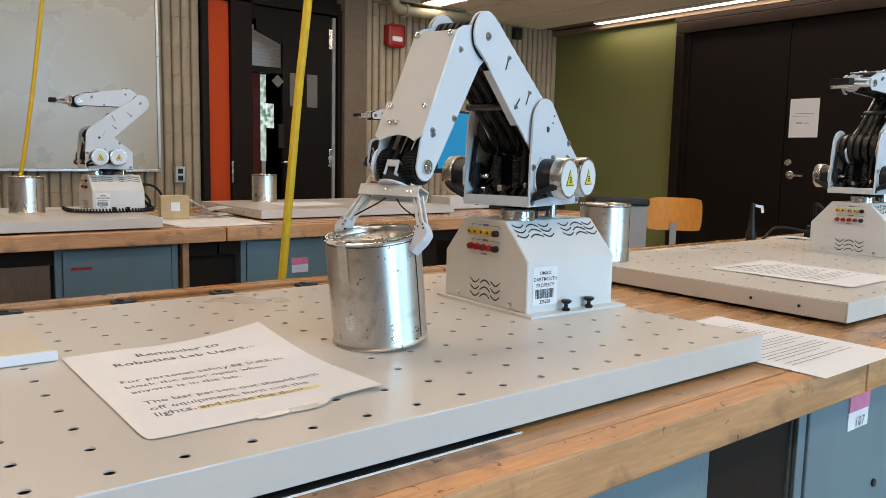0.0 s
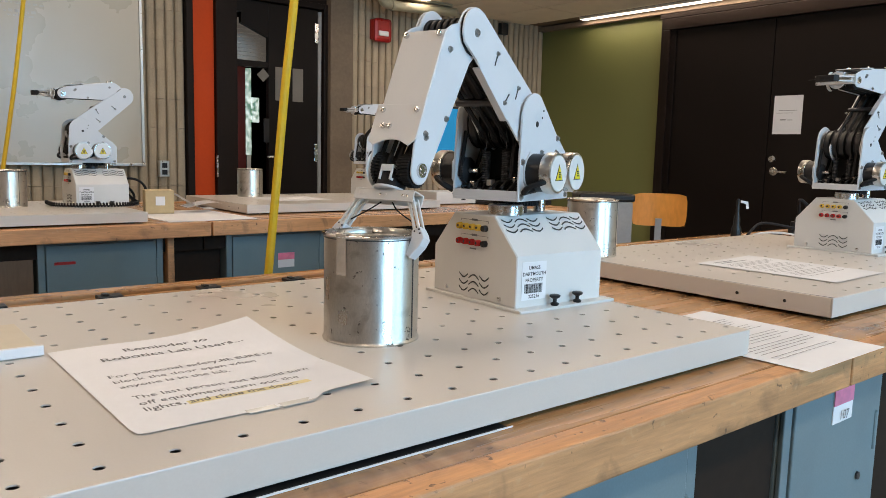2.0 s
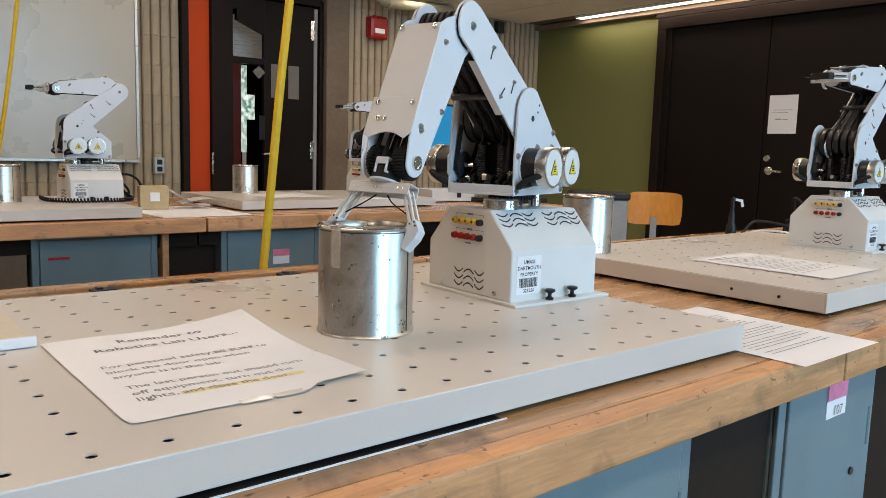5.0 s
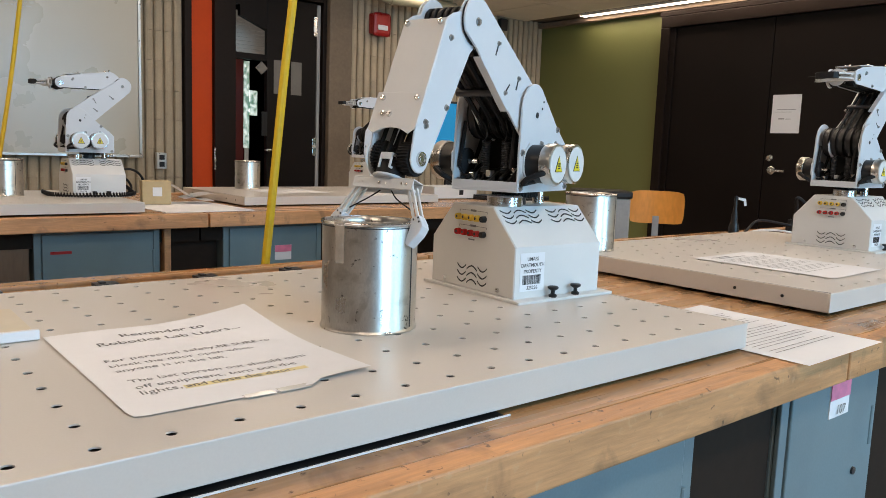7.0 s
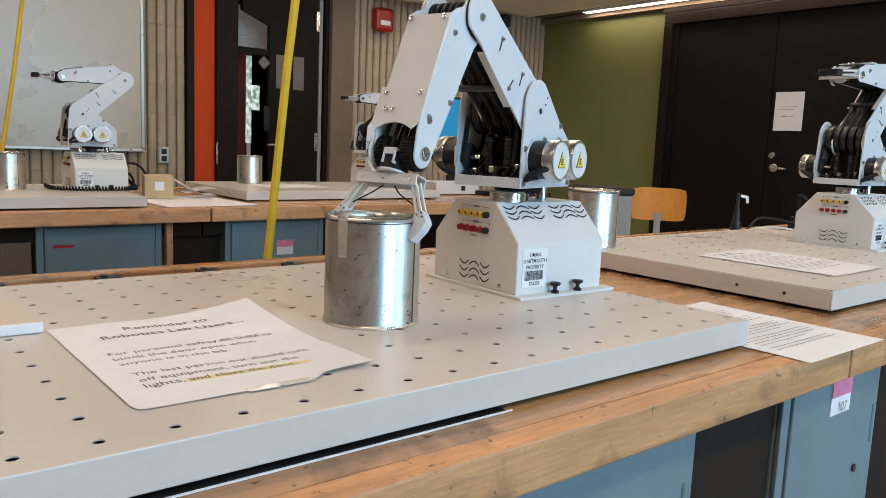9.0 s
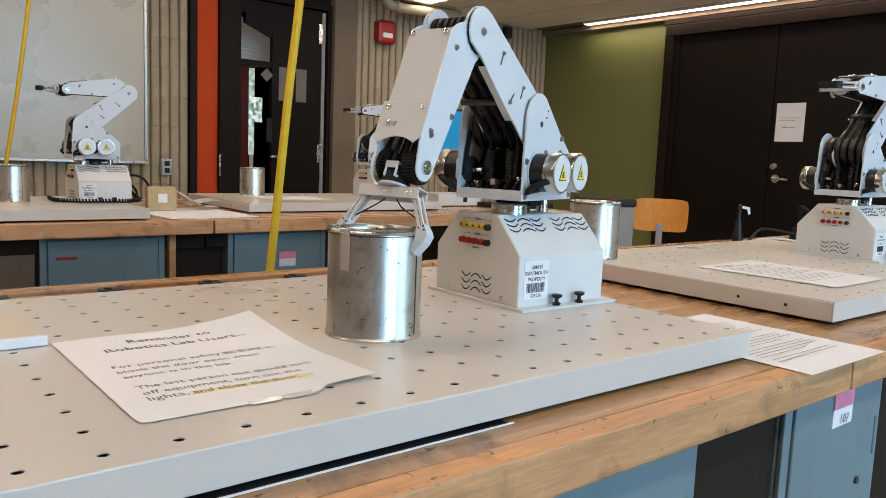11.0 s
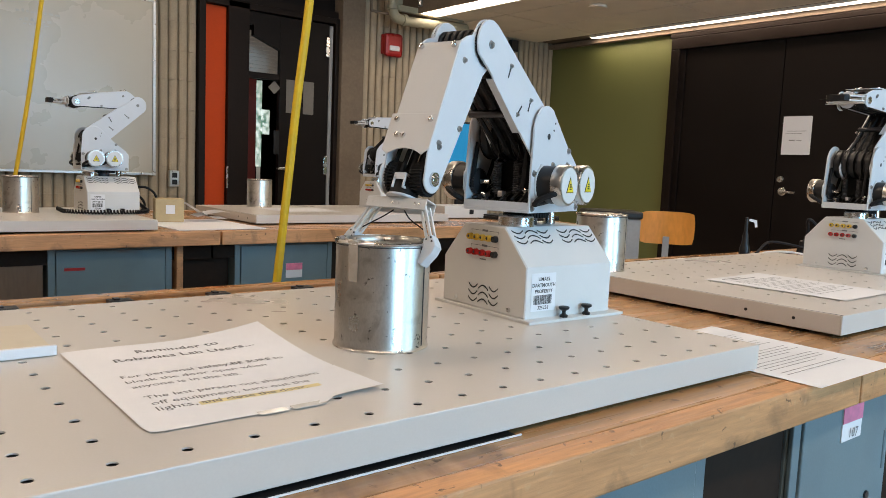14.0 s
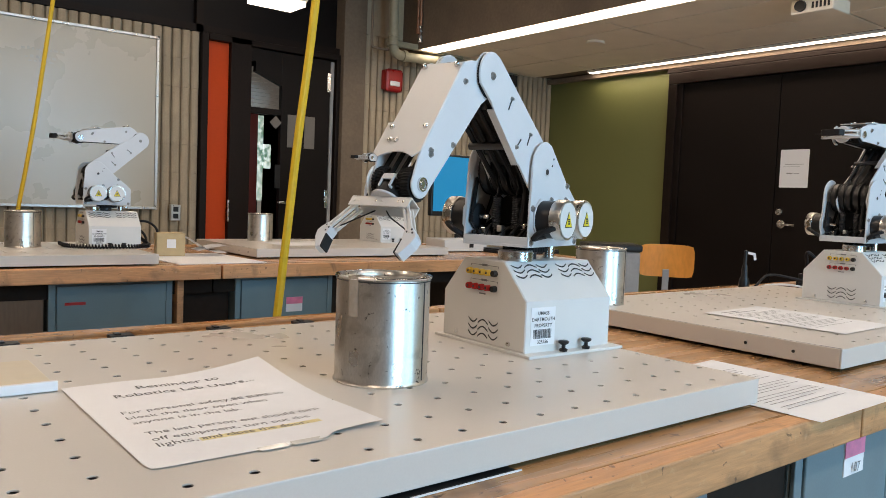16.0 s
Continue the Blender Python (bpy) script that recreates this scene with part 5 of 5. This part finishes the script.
part("back_bar", one_box(0, 0.139, 0, 0.2058, 0.150, 0.0090, 0.0012), M["paper"], tray, "white back bar")

# ---- hanging yellow hoses ----
for pts, r, lab in ((((1.06, 1.4, 3.09), (1.01, 1.4, 2.2), (0.957, 1.4, 1.615), (0.938, 1.4, 1.43), (0.916, 1.4, 1.245), (0.890, 1.4, 0.985), (0.865, 1.4, 0.74), (0.842, 1.4, 0.52), (0.85, 1.42, 0.3), (0.90, 1.46, 0.02)), 0.0118, "yellow hose hanging from the ceiling into the aisle"),
                    (((0.75, 2.75, 3.09), (0.63, 2.75, 2.2), (0.571, 2.75, 1.78), (0.547, 2.75, 1.592), (0.5046, 2.75, 1.280), (0.4576, 2.75, 0.991), (0.44, 2.74, 0.90), (0.45, 2.72, 0.842)), 0.0075, "yellow hose hanging down behind the far can")):
    h = tagged(part("air_hose", tube(bmesh.new(), spline(pts, 8), r, 10), M["hose"], None, "", True), lab, "hose", "hanging hoses")

# ---- wall fittings ----
al = thing("fire_alarm", pose(3.552, YR, 2.052), "red wall-mounted fire alarm with white lettering bars", "fire alarm")
part("back_box", one_box(-0.08, -0.05, -0.075, 0.08, -0.001, 0.085, 0.008), M["red"], al)
part("horn", one_box(-0.084, -0.085, -0.095, 0.084, -0.0505, 0.092, 0.026), M["red"], al)
part("lens_bar", one_box(-0.050, -0.096, -0.048, 0.048, -0.0852, -0.008, 0.006), M["paper"], al)
ol = thing("wall_socket", pose(1.790, YW - 0.004, 0.918), "grey surface-mounted double socket on the wall", "wall socket")
part("box", one_box(-0.034, -0.045, -0.056, 0.034, -0.0, 0.056, 0.004), M["alu"], ol)
for z in (-0.024, 0.024):
    part("outlet", one_box(-0.018, -0.0465, z - 0.017, 0.018, -0.0452, z + 0.017, 0.0006), M["black"], ol)
sb = thing("speaker_box", pose(4.935, YR - 0.002, 2.226), "small dark wall box high on the ribbed blocks", "wall box")
part("box", one_box(-0.042, -0.05, -0.05, 0.042, -0.001, 0.055, 0.004), M["black"], sb)

# ---- pipes beside the column ----
PY = 4.6
pipe = thing("pipe_run", pose(0, PY, 0), "cream painted pipe with elbow beside the column", "pipe")
part("riser", tube(bmesh.new(), spline([(3.40, 0, 3.09), (3.405, 0, 2.6), (3.412, 0, 2.30), (3.43, 0, 2.245), (3.48, 0, 2.225), (3.60, 0, 2.222), (3.9, 0, 2.235), (4.16, 0, 2.25)], 8), 0.038, 14), M["pipe"], pipe, "", True)
for z in (2.36, 2.29):
    part("pipe_collar", cyl(bmesh.new(), 0.047, z, z + 0.03, 16, pose(3.408, 0, 0)), M["pipe"], pipe, "", True)
part("pipe_collar", cyl(bmesh.new(), 0.047, 0, 0.03, 16, pose(3.50, 0, 2.224, 0, 90, 0)), M["pipe"], pipe, "", True)
tf = thing("window_frame", pose(0, PY - 0.02, 0), "cream steel frame corner hanging beside the pipe", "frame")
part("upright", one_box(3.435, 0, 2.335, 3.487, 0.04, 3.09, 0.004), M["pipe"], tf)
part("rail", one_box(3.435, 0, 2.285, 4.12, 0.04, 2.333, 0.004), M["pipe"], tf)
cp = thing("copper_pipe", pose(3.62, PY - 0.07, 0), "copper pipe with brass valve", "pipe")
part("riser", tube(bmesh.new(), [(0, 0, 2.47), (0, 0, 3.09)], 0.013, 10), M["copper"], cp, "", True)
part("riser", tube(bmesh.new(), [(-0.028, 0, 2.42), (-0.028, 0, 3.09)], 0.009, 10), M["copper"], cp, "", True)
part("valve", lathe(bmesh.new(), [(0, 2.34), (0.02, 2.34), (0.022, 2.38), (0.014, 2.40), (0.018, 2.43), (0.014, 2.47), (0, 2.47)], 14), M["steel"], cp, "", True)
part("valve_lever", one_box(-0.045, -0.03, 2.40, -0.02, 0.0, 2.45, 0.004), M["copper"], cp)
cd = thing("conduit", pose(0, YW - 0.25, 0), "thin brown conduit along the concrete column", "conduit")
part("tube", tube(bmesh.new(), spline([(3.235, 0, 3.09), (3.237, 0, 2.5), (3.24, 0, 2.29), (3.27, 0, 2.262), (3.40, 0, 2.262)], 6), 0.011, 8), M["concrete"], cd, "", True)

# ---- ceiling things ----
pj = thing("projector", pose(4.26, 1.62, 2.20), "pale projector hung from the tile ceiling", "projector")
part("body", one_box(-0.10, -0.12, 0, 0.10, 0.12, 0.075, 0.008), M["ceiling"], pj)
for k in range(5):
    part("vent_slot", one_box(-0.1012, -0.10 + k * 0.022, 0.02, -0.1002, -0.088 + k * 0.022, 0.055), M["black"], pj)
part("mount", one_box(-0.05, -0.05, 0.0755, 0.05, 0.05, 0.103, 0.004), M["alu"], pj)
part("lens", cyl(bmesh.new(), 0.03, 0, 0.02, 18, pose(-0.1005, 0.06, 0.04, 0, -90, 0)), M["black"], pj, "", True)
sd = tagged(part("smoke_detector", cyl(bmesh.new(), 0.07, 0, 0.02, 24, pose(4.36, 3.34, SOFFIT_Z - 0.021), 0.004), M["ceiling"], None, "", True), "small round flat detector on the ceiling tile", "detector")

# ---- chair and bin by the dark doors ----
def chair(m):
    c = thing("chair", m, "orange-brown moulded plywood chair behind the bench", "chair")
    bm = bmesh.new()
    vs = []
    n = 12
    for side_y in (0, 0.012):
        grid = []
        for i in range(n + 1):
            u = i / n * 2 - 1
            col = []
            for j in range(7):
                v = j / 6 * 2 - 1
                k = (1 - 0.06 * abs(v) ** 4)
                col.append(bm.verts.new((0.165 * u * k, side_y - 0.045 * (1 - u * u) + 0.03 * (v + 1) * 0.3, 0.755 + 0.103 * v * (1 - 0.10 * abs(u) ** 6))))
            grid.append(col)
        vs.append(grid)
    for g in vs:
        for i in range(n):
            for j in range(6):
                bm.faces.new((g[i][j], g[i + 1][j], g[i + 1][j + 1], g[i][j + 1]))
    for i in range(n):
        for j in (0, 6):
            bm.faces.new((vs[0][i][j], vs[0][i + 1][j], vs[1][i + 1][j], vs[1][i][j]))
    for j in range(6):
        for i in (0, n):
            bm.faces.new((vs[0][i][j], vs[0][i][j + 1], vs[1][i][j + 1], vs[1][i][j]))
    part("backrest", bm, M["chairwood"], c, "curved plywood backrest", True)
    q = bmesh.new()
    for x in (-0.02, 0.02):
        for z in (0.735, 0.765):
            cyl(q, 0.006, 0, 0.004, 10, pose(x, -0.042, z, 90, 0, 0))
    part("rivet", q, M["dark"], c, "", True)
    part("stem", one_box(-0.02, -0.03, 0.44, 0.02, -0.022, 0.70, 0.002), M["grey"], c)
    part("seat", one_box(-0.19, -0.40, 0.425, 0.19, -0.01, 0.44, 0.006), M["chairwood"], c)
    for x in (-0.17, 0.15):
        for y in (-0.38, -0.05):
            part("leg", one_box(x, y, 0, x + 0.022, y + 0.022, 0.4245, 0.003), M["grey"], c)
    return c


chair(pose(3.995, 2.35, 0, 0, 0, 128))
bn = thing("waste_bin", pose(3.70, 2.56, 0, 0, 0, -40), "grey plastic bin with a dark lid", "bin")
part("body", one_box(-0.16, -0.14, 0, 0.16, 0.14, 0.81, 0.012), M["grey"], bn)
part("lid", one_box(-0.17, -0.15, 0.8105, 0.17, 0.15, 0.855, 0.012), M["black"], bn)

# ---- things on the next bench ----
pc = thing("power_connector", pose(2.215, 0.80, BENCH_Z + 0.0), "black power connector standing with a white tag", "connector")
part("plug", lathe(bmesh.new(), [(0, 0), (0.017, 0), (0.0175, 0.004), (0.0155, 0.03), (0.011, 0.040), (0.010, 0.065), (0.006, 0.080), (0.005, 0.125), (0, 0.126)], 16), M["black"], pc, "", True)
part("tag", prism(bmesh.new(), [(0, 0), (0.024, -0.004), (0.028, -0.026), (0.020, -0.028), (0.017, -0.012), (0, -0.008)], 0, 0.001, pose(0.002, -0.007, 0.122, 90, 0, -39)), M["paper"], pc, "white paper tag")
for pts, r, mt, lab in ((((2.25, 0.78, 0.838), (2.33, 0.78, 0.872), (2.42, 0.74, 0.862), (2.50, 0.70, 0.843), (2.58, 0.66, 0.84)), 0.0045, "rubber", "black power cable looped on the bench"),
                        (((2.16, 0.72, 0.838), (2.24, 0.74, 0.846), (2.30, 0.70, 0.85), (2.36, 0.66, 0.842), (2.44, 0.60, 0.84)), 0.0035, "tape", "pale thin cord lying on the bench"),
                        (((2.46, 0.74, 0.838), (2.48, 0.73, 0.90), (2.46, 0.72, 0.95), (2.50, 0.70, 0.92), (2.56, 0.66, 0.85)), 0.006, "rubber", "black coiled cable behind the robot")):
    tagged(part("cable", tube(bmesh.new(), spline(pts, 8), r, 7), M[mt], None, "", True), lab, "cable", "loose cables")
blk = thing("cable_connector", pose(2.53, 0.76, BENCH_Z), "black cable connectors bundled behind the robot", "connector")
for x, y, z, s in ((0, 0, 0.0, 0.03), (0.035, 0.01, 0.0, 0.024), (0.01, -0.012, 0.042, 0.02), (-0.03, 0, 0.0, 0.018)):
    part("connector", one_box(x - s / 2, y - s / 2, z, x + s / 2, y + s / 2, z + s * 1.5, 0.004), M["black"], blk)

# ---- things on the far benches ----
bx = thing("card_box", pose(0.885, 2.33, BENCH_Z + 0.004, 0, 0, -12), "small tan card box with a white square label", "box")
part("carton", one_box(-0.05, -0.04, 0, 0.05, 0.045, 0.085, 0.003), M["cardbox"], bx)
part("label", one_box(-0.014, -0.0408, 0.03, 0.018, -0.0402, 0.062), M["paper"], bx)
cs = thing("card_sheet", pose(0.80, 1.985, BENCH_Z + 0.0006, 0, 0, 3), "flat pale card sheet on the bench", "card")
part("card", one_box(0, 0, 0, 0.32, 0.42, 0.003, 0.001), M["paper"], cs)
for pts in (((0.955, 2.36, 0.90), (0.99, 2.34, 0.875), (1.03, 2.30, 0.848), (1.08, 2.28, 0.845)), ((0.98, 2.32, 0.85), (1.04, 2.33, 0.862), (1.10, 2.36, 0.865), (1.14, 2.38, 0.858))):
    bm = bmesh.new()
    pp = spline(pts, 6)
    va = [bm.verts.new(p + Vector((0, -0.03, 0))) for p in pp]
    vb = [bm.verts.new(p + Vector((0, 0.05, 0.004))) for p in pp]
    for k in range(len(pp) - 1):
        bm.faces.new((va[k], va[k + 1], vb[k + 1], vb[k]))
    bmesh.ops.solidify(bm, geom=bm.faces[:], thickness=0.0006)
    tagged(part("crumpled_paper", bm, M["paper"], None, "", True), "white curled paper strip beside the box", "paper")
coil = []
path = spline([(0.525, 2.41, 0.874), (0.525, 2.29, 0.874), (0.58, 2.235, 0.874), (0.66, 2.222, 0.874), (0.74, 2.222, 0.874), (0.785, 2.25, 0.876), (0.80, 2.32, 0.878), (0.79, 2.39, 0.90)], 40)
for k, p in enumerate(path):
    a = k * 1.25
    coil.append(p + Vector((0.003 * math.cos(a), 0.0055 * math.cos(a), 0.0055 * math.sin(a))))
tagged(part("coiled_cable", tube(bmesh.new(), coil, 0.0032, 5), M["rubber"], None, "", True), "black coiled cable round the far robot base", "cable")
for pts in (((0.757, 2.37, 0.955), (0.81, 2.36, 0.955), (0.845, 2.36, 0.93), (0.858, 2.37, 0.88), (0.855, 2.39, 0.845)), ((0.757, 2.40, 0.925), (0.80, 2.40, 0.92), (0.818, 2.39, 0.89), (0.80, 2.37, 0.868))):
    tagged(part("cable", tube(bmesh.new(), spline(pts, 8), 0.0045, 8), M["rubber"], None, "", True), "black cable from the far robot base", "cable")
mo = thing("monitor", pose(2.64, 2.74, BENCH_Z, 0, 0, 4), "black computer monitor with a plain blue screen", "monitor")
part("bezel", one_box(-0.235, 0, 0.165, 0.235, 0.03, 0.50, 0.006), M["black"], mo)
part("screen", one_box(-0.222, -0.002, 0.190, 0.222, -0.0001, 0.487), M["screen"], mo, "glowing blue screen")
part("stand", one_box(-0.03, 0.012, 0.012, 0.03, 0.03, 0.1649, 0.003), M["black"], mo)
part("foot", one_box(-0.11, -0.06, 0, 0.11, 0.09, 0.0118, 0.004), M["black"], mo)
cu = thing("control_box", pose(2.34, 2.40, BENCH_Z, 0, 0, -3), "white control box with black ports on the bench", "control box")
part("case", one_box(-0.13, -0.06, 0.004, 0.13, 0.10, 0.062, 0.003), M["base"], cu)
part("port", one_box(0.02, -0.0612, 0.022, 0.045, -0.0602, 0.045), M["black"], cu)
for x in (-0.12, 0.10):
    part("foot", one_box(x, -0.05, 0, x + 0.02, 0.09, 0.0038), M["rubber"], cu)
lt = thing("laptop", pose(2.62, 2.25, BENCH_Z, 0, 0, 3), "flat black closed laptop on the bench", "laptop")
part("body", one_box(-0.17, -0.11, 0.002, 0.17, 0.12, 0.016, 0.003), M["black"], lt)
part("lid", one_box(-0.17, -0.11, 0.0165, 0.17, 0.12, 0.024, 0.003), M["black"], lt)

# low hanging lamp added before the door set for a white glimpse at the transom
pl = thing("pendant_light", pose(2.02, 3.8, 2.205), "added hanging glow standing in for a white glimpse above the door", "ceiling light")
part("diffuser", one_box(-0.16, -0.10, 0.0, 0.13, 0.10, 0.03, 0.006), M["glow"], pl)
part("housing", one_box(-0.17, -0.11, 0.0305, 0.14, 0.11, 0.09, 0.008), M["ceiling"], pl)
part("cord", tube(bmesh.new(), [(0, 0, 0.09), (0, 0, CEIL_Z - 2.206)], 0.006, 8), M["black"], pl)

motions()
